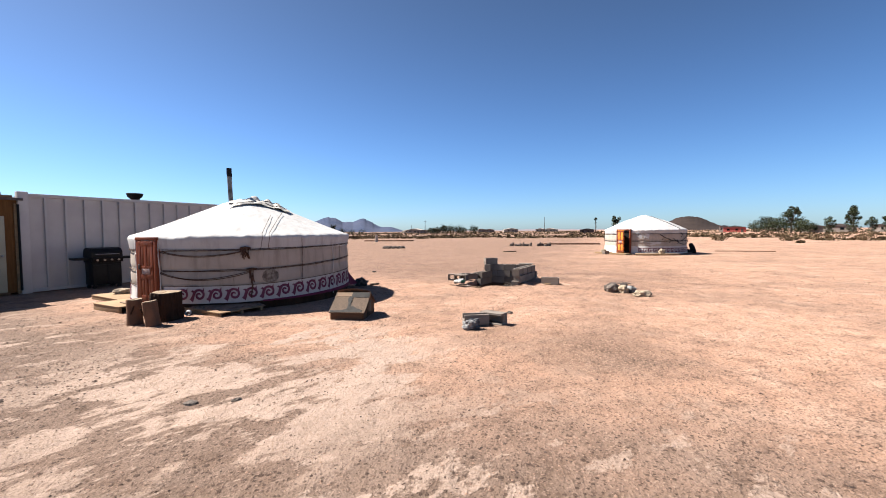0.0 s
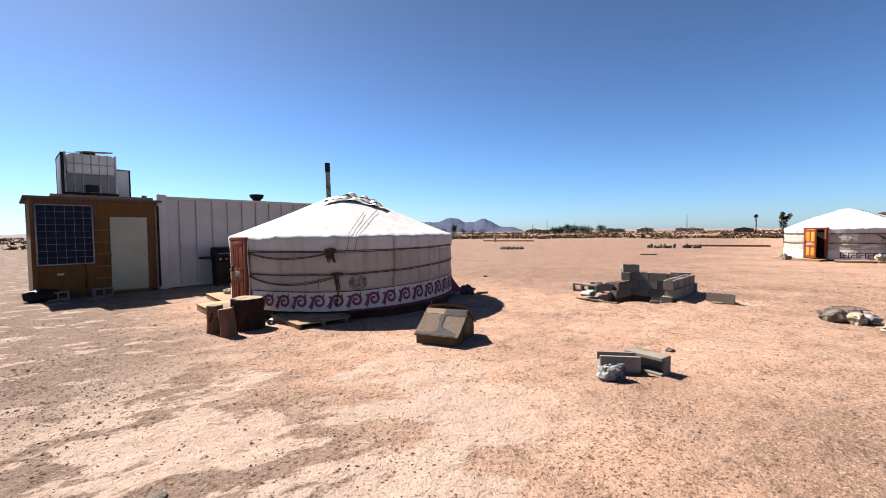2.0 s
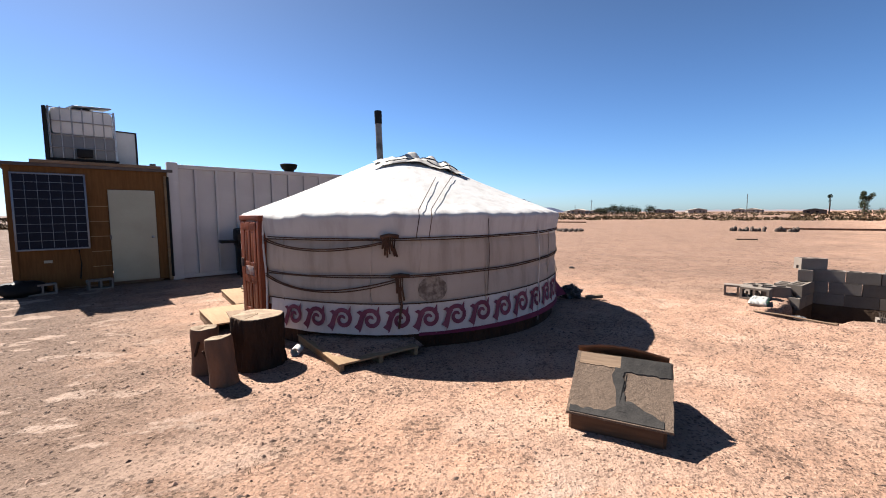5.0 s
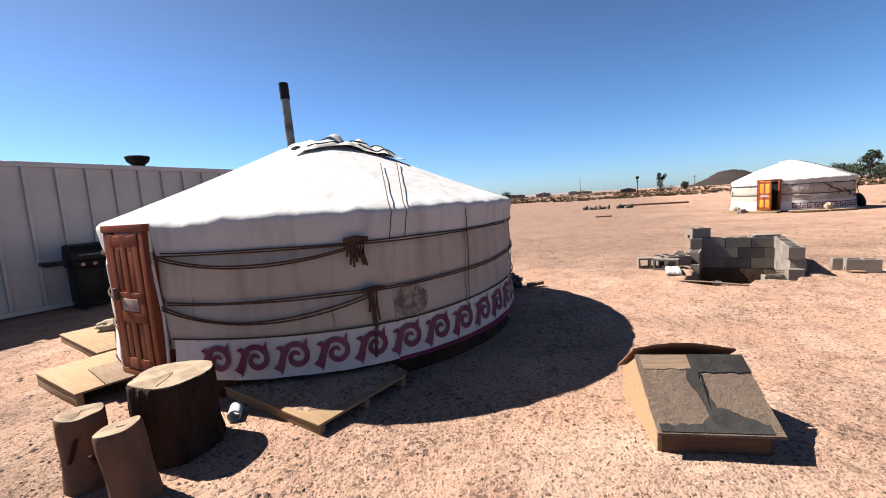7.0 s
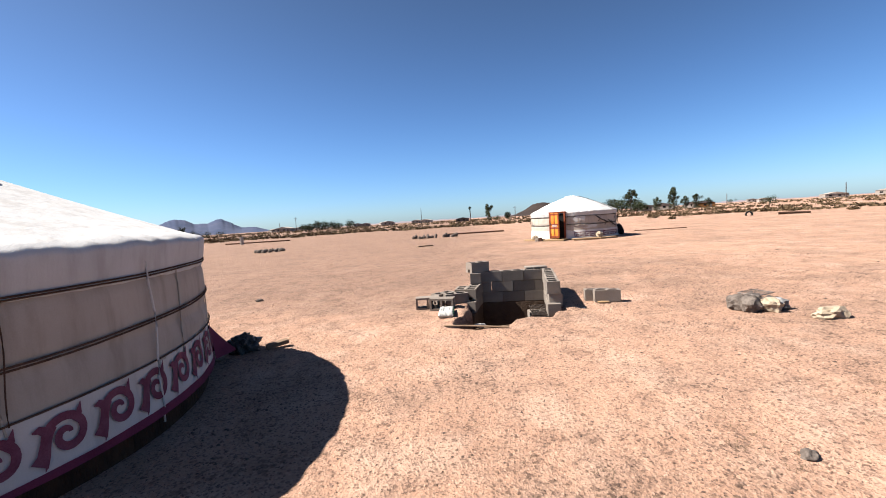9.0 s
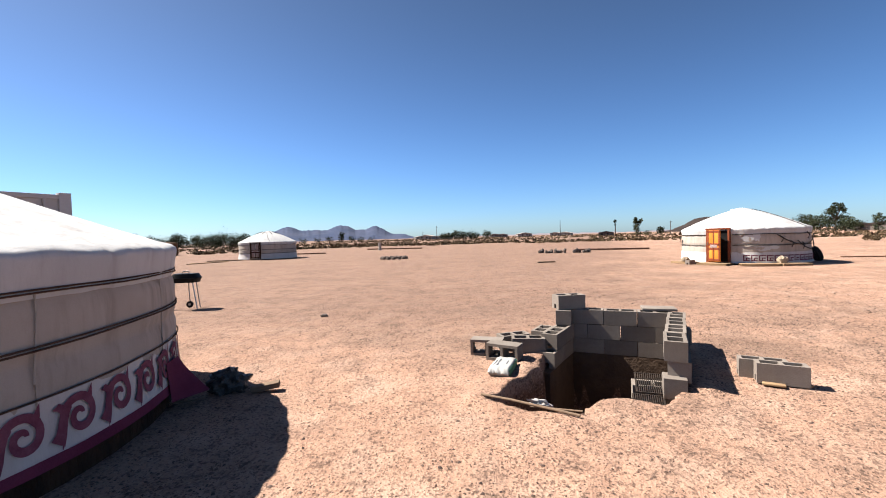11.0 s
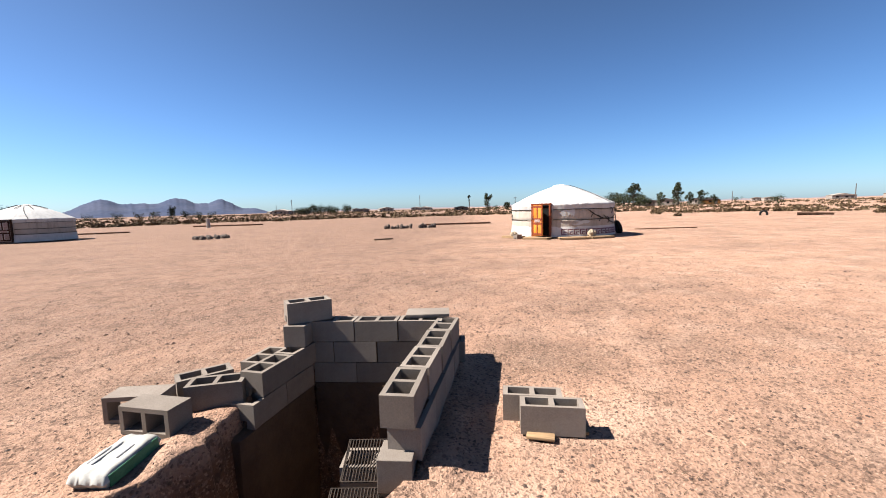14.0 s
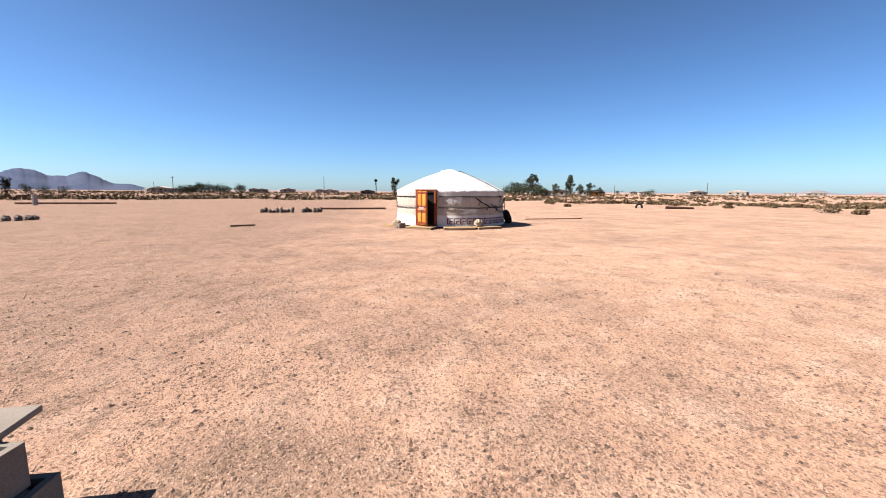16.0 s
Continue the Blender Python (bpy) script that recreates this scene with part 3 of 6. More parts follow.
def main_yurt():
    y = empty("yurt", pose(-4.61, 10.11, 0), "round yurt with white canvas roof and wine-red scroll band", "yurt", "yurts")
    yurt_shell(y, 2.30, (1.19, 0.79, 0.46), 1.0)
    skirt = lambda z: 2.338 + 0.035 * max(0.0, (0.46 - z) / 0.4)
    flat = lambda z: skirt(z) + 0.008
    def band_wave(a, r, f):
        q = math.degrees(a)
        z = band_foot(q) + (band_top(q) - band_foot(q)) * f
        return skirt(z) + 0.004 * noise.noise((math.cos(a) * 9, math.sin(a) * 9, f)), z + 0.008 * noise.noise((math.cos(a) * 12, math.sin(a) * 12, f * 2)) * (1 - f)
    part("band", lathe(bmesh.new(), [(2.36, f) for f in (0, 0.2, 0.4, 0.7, 1.0)], 240, band_wave, a0=-103, a1=237, close=False), CANVAS_BAND, y, "white cloth band round the foot of the wall", 60)
    def hem_wave(a, r, f):
        z = band_foot(math.degrees(a)) + 0.012 - (0.03 + 0.05 * lift(math.degrees(a))) * f
        return skirt(z) + 0.004 + 0.010 * noise.noise((math.cos(a) * 9, math.sin(a) * 9, f)), z
    part("hem", lathe(bmesh.new(), [(2.36, f) for f in (0, 0.5, 1.0)], 240, hem_wave, a0=-58, a1=237, close=False), WINE, y, "wine-red hem of the band", 60)
    # floor edge gets a dark colour that paints in the shadow under the band
    part("floor_rim", lathe(bmesh.new(), [(2.30, -0.02), (2.30, 0.17)], 96), BARK, y, "yurt floor edge coloured dark for the shadow below the band")
    for i in range(43):
        bm = bmesh.new()
        scroll(bm, -97 + i * 7.5, flat)
        part("scroll", bm, SCROLL, y)
    for z, up in ((1.185, 0.045), (0.79, 0.13), (0.488, 0.13)):
        rope_ring(y, z, lambda q: wall_radius(q) + (0.022 if q > 1.1 else 0.010), -103, 237, rad=0.0065, twin=z > 0.5, up=up)
    rope_ring(y, 1.17, lambda q: wall_radius(q) + 0.035, -104, -65, 0.10, 0.007, 30, twin=True)
    rope_ring(y, 0.76, lambda q: wall_radius(q) + 0.020, -104, -63, 0.13, 0.007, 30, twin=True)
    # knots where the rope ends are gathered
    for a, z, n, drop in ((-65, 1.19, 7, 0.20), (-62.5, 0.78, 4, 0.30)):
        for i in range(n):
            o = (i - n / 2) * 0.55
            l = drop * (0.55 + 0.45 * abs(math.sin(i * 2.3)))
            bm = bmesh.new()
            tube(bm, [on_wall(a + o, z + 0.02, 2.40), on_wall(a + o * 0.8, z - l * 0.5, 2.41), on_wall(a + o * 1.1 + 0.3, z - l, 2.385)], 0.011, 6)
            part("knot_strand", bm, ROPE, y)
        bm = bmesh.new()
        tube(bm, [on_wall(a - 2.2, z + 0.01, 2.39), on_wall(a, z + 0.03, 2.42), on_wall(a + 2.2, z + 0.015, 2.39)], 0.02, 8)
        part("knot", bm, ROPE, y, "hanging knot of brown rope")
    bm = tube(bmesh.new(), [on_wall(-62.2, 0.50, 2.37), on_wall(-62.6, 0.40, 2.38), on_wall(-63.0, 0.24, 2.41)], 0.014, 6)
    part("rope_end", bm, ROPE, y)
    # seams of the canvas
    for a in (-97, -70, -57.5, -38.7, -8, 20):
        bm = tube(bmesh.new(), [on_wall(a + 0.4 * math.sin(z * 7), z, wall_radius(z) + 0.004) for z in np.linspace(0.47, 1.2, 8)], 0.006, 5)
        part("seam", bm, CANVAS, y)
    part("tie_cord", tube(bmesh.new(), [on_wall(-38.3 + 0.25 * math.sin(z * 8), z, 2.372 - 0.012 * (z < 1.2)) for z in np.linspace(0.52, 1.40, 12)], 0.004, 5), ROPE, y, "thin brown cord tied down the wall")
    bm = tube(bmesh.new(), [on_wall(-17 + 0.3 * math.sin(z * 9), z, wall_radius(z) + 0.03) for z in np.linspace(0.10, 1.4, 12)], 0.008, 5)
    part("tie_cord", bm, CANVAS_BAND, y)
    # worn round patch
    bm = bmesh.new()
    ring = [on_wall(-54.2 + 3.9 * math.cos(q) * (1 + 0.12 * noise.noise((math.cos(q) * 2, math.sin(q) * 2, 0))), 0.64 + 0.14 * math.sin(q), 2.346) for q in np.linspace(0, 2 * math.pi, 28, endpoint=False)]
    bm.faces.new([bm.verts.new(p) for p in ring])
    part("patch", bm, STAIN, y, "stained round patch on the canvas")
    ger_door(y, -112.2, 2.33, 0.46, 0.20, 1.37, DOOR_WOOD, DOOR_WOOD, DOOR_PANEL)
    # cloth turned back beside the door
    for a, s in ((-121.5, 1), (-104.6, -1)):
        bm = tube(bmesh.new(), [on_wall(a + 0.25 * math.sin(z * 4), z, 2.365 + 0.008 * math.sin(z * 7)) for z in np.linspace(0.03, 1.42, 14)], 0.034 if s > 0 else 0.013, 9, 0.03 if s > 0 else 0.012)
        part("door_cloth", bm, CANVAS_BAND, y, "white cloth edging beside the door", 60)
    # loose flap of the skirt at the back
    bm = bmesh.new()
    g = [[bm.verts.new(on_wall(a, z, skirt(z) + 0.02 + out * (0.5 - z) ** 1.2)) for z in np.linspace(0.10, 0.44, 6)] for a, out in zip(np.linspace(20, 29, 8), (0.0, 0.15, 0.35, 0.55, 0.75, 0.6, 0.3, 0.05))]
    for p, q in zip(g, g[1:]):
        for i in range(5):
            bm.faces.new((p[i], p[i + 1], q[i + 1], q[i]))
    part("skirt_flap", bm, WINE, y, "loose wine-red corner of the skirt", 60)
    # chimney
    bm = tube(bmesh.new(), [(-0.36, -0.12, 2.0), (-0.40, -0.10, 2.9)], 0.052, 16)
    part("stove_pipe", bm, PIPE_STEEL, y, "tall stained galvanised stove pipe")
    bm = tube(bmesh.new(), [(-0.398, -0.10, 2.86), (-0.405, -0.098, 3.06)], 0.058, 16)
    part("pipe_cap", bm, BLACK, y, "black sooty pipe cap")
    # crown flap: crumpled cloth folded back over the roof ring, longer towards the east
    roof = lambda r: 1.465 + (2.20 - 1.45) * (2.33 - r) / 1.78 - 0.01 * math.sin(math.pi * (2.33 - r) / 1.78)
    def crown(u, v):
        e, f = 0.20 + u, 0.30 + v * (1 + 0.75 * max(0.0, u + 0.1))
        px, py = 0.85 * e + 0.53 * f, 0.53 * e - 0.85 * f
        r = math.hypot(px, py)
        base = 2.225 - max(0.0, r - 0.42) * 0.455 + 0.06 * math.exp(-(r / 0.35) ** 2)
        if r > 0.5:
            base = max(base, roof(r) - 0.004)
        fold = 0.085 * (abs(math.sin(u * 11 + v * 5 + 3 * noise.noise((u * 2, v * 2, 1)))) - 0.5) * math.exp(-((u - 0.25) / 0.40) ** 2)
        fold += 0.045 * math.exp(-((u + 0.12) / 0.13) ** 2 - ((v + 0.10) / 0.26) ** 2)
        crump = 0.055 * noise.fractal(Vector((u * 3.6, v * 3.6, 2.0)), 1.0, 2.0, 3)
        edge = 1 - min(1.0, max(abs(u) / 0.62, abs(v) / 0.46)) ** 4
        return (px + 0.04 * noise.noise((u * 5, v * 5, 8)), py + 0.04 * noise.noise((u * 5, v * 5, 9)), base + 0.025 + max(-0.02, fold + crump) * edge)
    bm = bmesh.new()
    n = 44
    g = [[bm.verts.new(crown((i / n - 0.5) * 1.24 + 0.05 * math.sin(j * 0.4), (j / n - 0.5) * 0.92 * (1 - 0.25 * i / n))) for j in range(n + 1)] for i in range(n + 1)]
    for p, q in zip(g, g[1:]):
        for j in range(n):
            bm.faces.new((p[j], p[j + 1], q[j + 1], q[j]))
    part("crown_flap", bm, CANVAS_FLAP, y, "crumpled grey cloth flap over the roof ring", 80)
    # dark strips laid on the flap to stand in for its shaded folds
    for u0, v0, u1, v1, rad in ((0.00, 0.14, 0.46, 0.10, 0.008), (0.12, 0.26, 0.52, 0.26, 0.008), (0.34, -0.10, 0.42, 0.36, 0.008), (-0.50, 0.30, -0.10, 0.36, 0.007)):
        pts = []
        for q in np.linspace(0, 1, 9):
            p = crown(u0 + (u1 - u0) * q, v0 + (v1 - v0) * q + 0.03 * math.sin(q * 5))
            pts.append((p[0], p[1], p[2] + 0.006))
        part("crown_rope", tube(bmesh.new(), pts, rad, 6), ROPE_DARK, y, "dark strip standing in for a shaded fold of the flap")
    # cords drawn slantwise from the flap to the eaves
    for a0, r0, a1 in ((-43, 1.30, -57.6), (-28, 1.20, -54.4), (100, 0.5, 104)):
        p0, p1 = on_wall(a0, 0, r0), on_wall(a1, 0, 2.33)
        pts = []
        for q in np.linspace(0, 1, 14):
            cx, cy = p0[0] + (p1[0] - p0[0]) * q, p0[1] + (p1[1] - p0[1]) * q
            pts.append((cx, cy, roof(math.hypot(cx, cy)) + 0.014))
        pts += [on_wall(a1 - 0.4 * k, z, 2.385) for k, z in enumerate((1.40, 1.30, 1.19))]
        part("roof_cord", tube(bmesh.new(), pts, 0.0045, 5), ROPE, y, "thin cord drawn down the roof")
    bm = tube(bmesh.new(), [on_wall(60 + s * 50, roof(0.5 + 1.85 * s) + 0.02, 0.5 + 1.85 * s) for s in np.linspace(0, 1, 16)], 0.035, 8)
    part("roof_roll", bm, CANVAS_FLAP, y, "rolled grey cloth edge on the roof", 60)


def far_yurt(x, yy, door_ang, leaf_swing, roof_z, old, label):
    y = empty("yurt", pose(x, yy, 0.06), label, "yurt", "yurts")
    ropes = (1.20, 0.80, 0.48) if not old else (1.18, 0.74)
    yurt_shell(y, roof_z - 0.06, ropes, 5.0 + x, 0.075, eave=1.40, canvas=CANVAS, wave=1.5 if old else 1.0)
    part("band", lathe(bmesh.new(), [(2.40, 0.0), (2.37, 0.2), (2.35, 0.45)], 120, lambda a, r, z: (r + 0.02 * noise.noise((math.cos(a) * 8, math.sin(a) * 8, z * 2 + x)), z), close=False), CANVAS_BAND, y, "white cloth band round the foot of the wall", 60)
    for z in ropes:
        rope_ring(y, z, lambda q: wall_radius(q) + 0.01, door_ang + 12, door_ang + 348, 0.0, 0.016, 120, ROPE_DARK)
    if old:
        # brick-red fret on the band, and slack dark ropes
        for i in range(26):
            bm = bmesh.new()
            a = -122 + i * 6.2
            for z0, z1, a0, a1 in ((0.10, 0.135, 0, 5), (0.10, 0.34, 0, 0.9), (0.305, 0.34, 0.9, 5.4), (0.2, 0.235, 2.4, 5.4), (0.135, 0.235, 2.2, 3.0)):
                q = [bm.verts.new(on_wall(a + aa, zz, 2.395)) for aa, zz in ((a0, z0), (a1, z0), (a1, z1), (a0, z1))]
                bm.faces.new(q)
            part("fret", bm, WINE, y)
        rope_ring(y, 1.15, lambda q: 2.38, -95, -40, 0.42, 0.018, 40, ROPE_DARK)
        rope_ring(y, 0.9, lambda q: 2.38, -75, -30, 0.36, 0.018, 40, ROPE_DARK)
        for a, z in ((-92, 1.0), (-82, 0.8), (-60, 1.12), (-68, 0.72), (150, 1.0), (165, 0.85)):
            part("tie", tube(bmesh.new(), [on_wall(a, z + 0.1, 2.37), on_wall(a + 3, z, 2.40), on_wall(a + 1, z - 0.16, 2.38)], 0.02, 6), ROPE_DARK, y)
        for a, z, w, h in ((-118, 1.02, 5, 0.14), (-111, 1.10, 3, 0.2), (-106, 0.60, 7, 0.1), (-97, 0.64, 5, 0.08)):
            bm = bmesh.new()
            bm.faces.new([bm.verts.new(on_wall(a + w * math.cos(q) * (1 + 0.5 * noise.noise((q * 2, a, 0))), z + h * math.sin(q) * (1 + 0.5 * noise.noise((q * 2, a, 5))), 2.352)) for q in np.linspace(0, 2 * math.pi, 18, endpoint=False)])
            part("torn_patch", bm, CANVAS_ROOF, y, "bleached torn patch in the canvas")
        # black panel over the wall paints the darkness inside the open door
        part("door_gap", boxes((0.72, 0.03, 1.28, Matrix.Translation(on_wall(door_ang, 0.06, 2.365)) @ turn(door_ang + 90))), BLACK, y, "black panel standing in for the unlit door opening")
        ger_door(y, door_ang, 2.39, 0.74, 0.08, 1.40, DOOR_WOOD, DOOR_ORANGE, DOOR_ORANGE, leaf_swing)
    else:
        ger_door(y, door_ang, 2.36, 0.74, 0.08, 1.36, BARK, CANVAS_FLAP, PAINT_DETAIL, 0)
    bm = lathe(bmesh.new(), [(0.42, roof_z - 0.14), (0.40, roof_z - 0.09), (0.2, roof_z - 0.05), (0.04, roof_z - 0.02)], 40, lambda a, r, z: (r * (1 + 0.06 * math.sin(a * 5)), z + 0.02 * math.sin(a * 3)), close=False)
    part("crown_cover", bm, CANVAS_ROOF if old else CANVAS_BAND, y, "cloth cover over the roof ring", 70)
    part("roof_cord", tube(bmesh.new(), [on_wall(-70 + 10 * s, 2.27 - 0.82 * s + 0.06 * math.sin(math.pi * s), 0.5 + 1.86 * s) for s in np.linspace(0, 1, 10)], 0.012, 5), ROPE_DARK, y)
    if not old:
        for a in range(0, 360, 45):
            part("roof_strap", tube(bmesh.new(), [on_wall(a, roof_z - 0.07 - (roof_z - 1.46) * s + 0.10 * math.sin(math.pi * s), 0.42 + 1.93 * s) for s in np.linspace(0, 0.34, 6)], 0.022, 6), ROPE_DARK, y)


main_yurt()
far_yurt(12.62, 26.78, -142.5, -32, 2.36, True, "weathered white yurt with an open orange door, on pallets")
far_yurt(-17.29, 42.77, -88, 0, 2.40, False, "distant white yurt with dark straps and closed door")


# ---- container and shed ----
def container():
    length, wd, h = 6.06, 2.44, 2.56
    c = empty("shipping_container", pose(-10.50, 10.18, 0, 0, 0, 65.8), "white ribbed steel shipping container beside a shed", "container")
    # local: x along the front, y = 0 front, body behind (+y)
    bm = bmesh.new()
    box(bm, length - 0.24, wd - 0.1, h - 0.14, Matrix.Translation((length / 2, wd / 2, 0.07)))
    part("body", bm, WHITE_STEEL, c)
    for x in (0.09, length - 0.11):
        for yy in (0.05, wd - 0.05):
            part("corner_post", boxes((0.2, 0.16, h + 0.03, Matrix.Translation((x, yy, 0)), 0.012)), WHITE_STEEL, c)
    for z in (0.02, h - 0.10):
        for yy in (0.035, wd - 0.035):
            part("rail", boxes((length - 0.35, 0.08, 0.09, Matrix.Translation((length / 2, yy, z)), 0.01)), WHITE_STEEL, c)
    n = 13
    for i in range(n):
        x = 0.52 + (length - 0.95) * i / (n - 1)
        part("rib", boxes((0.045, 0.09, h - 0.2, Matrix.Translation((x, 0.025, 0.1)), 0.01)), WHITE_STEEL, c)
    for z in (1.4, 1.9):
        part("hinge", boxes((0.05, 0.14, 0.12, Matrix.Translation((length + 0.01, 0.2, z)), 0.01)), STEEL, c)
    # roof vent
    v = empty("roof_vent", c.matrix_world @ pose(2.75, 0.08, h - 0.07) @ pose(0, 0.12, 0), "black bowl-shaped roof vent on the container", "vent")
    part("stem", tube(bmesh.new(), [(0, 0, 0), (0, 0, 0.14)], 0.12, 20), HATCH, v)
    part("bowl", lathe(bmesh.new(), [(0.12, 0.1), (0.19, 0.16), (0.22, 0.25), (0.20, 0.27), (0.05, 0.26)], 28), HATCH, v)
    return c


def shed():
    a = (-11.58, 7.96)
    b = (-10.56, 10.19)
    w = math.dist(a, b)
    dp, h = 2.3, 2.36
    s = empty("shed", pose(a[0], a[1], 0, 0, 0, math.degrees(math.atan2(b[1] - a[1], b[0] - a[0]))), "brown plywood shed with a cream door and a solar panel", "shed")
    # local: x along the front (0..w), -y outwards
    t = 0.05
    dx0, dx1, dz0, dz1 = 1.42, 2.22, 0.07, 1.97
    fr = bmesh.new()
    for sx, sz, x, z in ((dx0, h - 0.06, dx0 / 2, 0.06), (w - dx1, h - 0.06, (dx1 + w) / 2, 0.06), (dx1 - dx0, h - dz1, (dx0 + dx1) / 2, dz1)):
        box(fr, sx, t, sz, Matrix.Translation((x, 0, z)))
    part("wall", fr, PLY_BROWN, s)
    part("wall", boxes((t, dp, h - 0.06, Matrix.Translation((0.025, dp / 2 + 0.026, 0.06)))), PLY_BROWN, s)
    part("wall", boxes((t, dp, h - 0.06, Matrix.Translation((w - 0.025, dp / 2 + 0.026, 0.06)))), PLY_BROWN, s)
    part("wall", boxes((w, t, h - 0.06, Matrix.Translation((w / 2, dp + 0.055, 0.06)))), PLY_BROWN, s)
    for z in (0.42, 0.72, 1.02, 1.32, 1.62):
        part("board_joint", boxes((dx0 - 1.12, 0.012, 0.012, Matrix.Translation(((1.12 + dx0) / 2, -0.03, z)))), PLY_EDGE, s)
    part("trim", boxes((0.09, 0.03, h, Matrix.Translation((0.045, -0.042, 0.02)), 0.004)), PLY_BROWN, s)
    part("trim", boxes((0.07, 0.05, h - 0.1, Matrix.Translation((w - 0.03, -0.05, 0.02)), 0.004)), PLY_EDGE, s, "dark corner board")
    part("roof", boxes((w + 0.2, dp + 0.25, 0.06, Matrix.Translation((w / 2, dp / 2, h)), 0.008)), ROOF_DARK, s, "flat dark shed roof")
    for x in (0.5, 1.1, 1.8):
        part("roof_beam", boxes((0.7, 0.09, 0.06, Matrix.Translation((x + 0.2, -0.10, h + 0.06)) @ turn(2), 0.006)), LUMBER, s)
    d = part("door", boxes((dx1 - dx0 - 0.02, 0.04, dz1 - dz0 - 0.02, Matrix.Translation(((dx0 + dx1) / 2, -0.035, dz0 + 0.01)), 0.005)), DOOR_WHITE, s, "cream flush door")
    bm = bmesh.new()
    bmesh.ops.create_icosphere(bm, subdivisions=2, radius=0.03, matrix=Matrix.Translation((dx1 - 0.09, -0.10, 0.98)))
    tube(bm, [(dx1 - 0.09, -0.05, 0.98), (dx1 - 0.09, -0.1, 0.98)], 0.012, 8)
    part("door_knob", bm, STEEL, d)
    part("door_hinge", boxes((0.03, 0.02, 0.1, Matrix.Translation((dx0 + 0.01, -0.06, 0.95)))), RUST_DARK, d)
    part("pipe", tube(bmesh.new(), [(w - 0.0, -0.10, 0.1), (w, -0.10, h - 0.1)], 0.025, 8), BLACK, s, "black pipe up the corner")
    part("skid", boxes((w - 0.3, 0.1, 0.1, Matrix.Translation((w / 2, 0.15, 0)))), LUMBER, s)
    part("vent_plate", boxes((0.12, 0.012, 0.05, Matrix.Translation((0.48, -0.03, 0.55)), 0.003)), DOOR_WHITE, s)
    part("cable", tube(bmesh.new(), [(0.93, -0.04, 0.78), (0.95, -0.045, 0.5), (0.92, -0.04, 0.2)], 0.012, 6), BLACK, s)
    # solar panel leaning on the wall
    m = s.matrix_world @ pose(0.59, -0.13, 0.82, -3, 0, 0)
    sp = empty("solar_panel", m, "dark solar panel with silver grid hung on the shed wall", "solar panel")
    pw, ph = 1.00, 1.40
    part("cell_sheet", boxes((pw, 0.03, ph, None)), CELL, sp, "near-black solar cells", None)
    fr = bmesh.new()
    for x in (-pw / 2, pw / 2):
        box(fr, 0.03, 0.045, ph + 0.03, Matrix.Translation((x, 0, -0.015)), 0.003)
    for z in (-0.02, ph - 0.01):
        box(fr, pw + 0.03, 0.045, 0.03, Matrix.Translation((0, 0, z)), 0.003)
    part("frame", fr, ALU, sp)
    for i in range(1, 6):
        part("grid_line", boxes((0.006, 0.004, ph - 0.03, Matrix.Translation((-pw / 2 + pw * i / 6, -0.017, 0.02)))), ALU, sp, "", None)
    for i in range(1, 9):
        part("grid_line", boxes((pw - 0.04, 0.004, 0.006, Matrix.Translation((0, -0.017, ph * i / 9)))), ALU, sp, "", None)
    part("bracket", boxes((0.05, 0.12, 0.06, Matrix.Translation((-0.4, 0.07, 0.1))), (0.05, 0.12, 0.06, Matrix.Translation((0.4, 0.07, 0.1))), (0.05, 0.1, 0.06, Matrix.Translation((0.4, 0.06, 1.1))), (0.05, 0.1, 0.06, Matrix.Translation((-0.4, 0.06, 1.1)))), STEEL, sp)
    # blocks at the foot
    for x in (0.36, 1.18):
        ob = new("concrete_block", BLOCK)
        ob.matrix_world = s.matrix_world @ pose(x, -0.22, 0.1, 90, 0, 10)
        tagged(ob, "grey concrete block against the foot of the shed", "concrete block", "loose concrete blocks")
    ob = single("wheelbarrow_tray", lump(bmesh.new(), 0.62, 0.4, 0.34, 0.15, 3.0), BLACK, s.matrix_world @ pose(0.12, -0.3, 0), "black crumpled tarp bundle at the shed corner", "tarp")
    ob.name = "tarp_bundle"
    return s


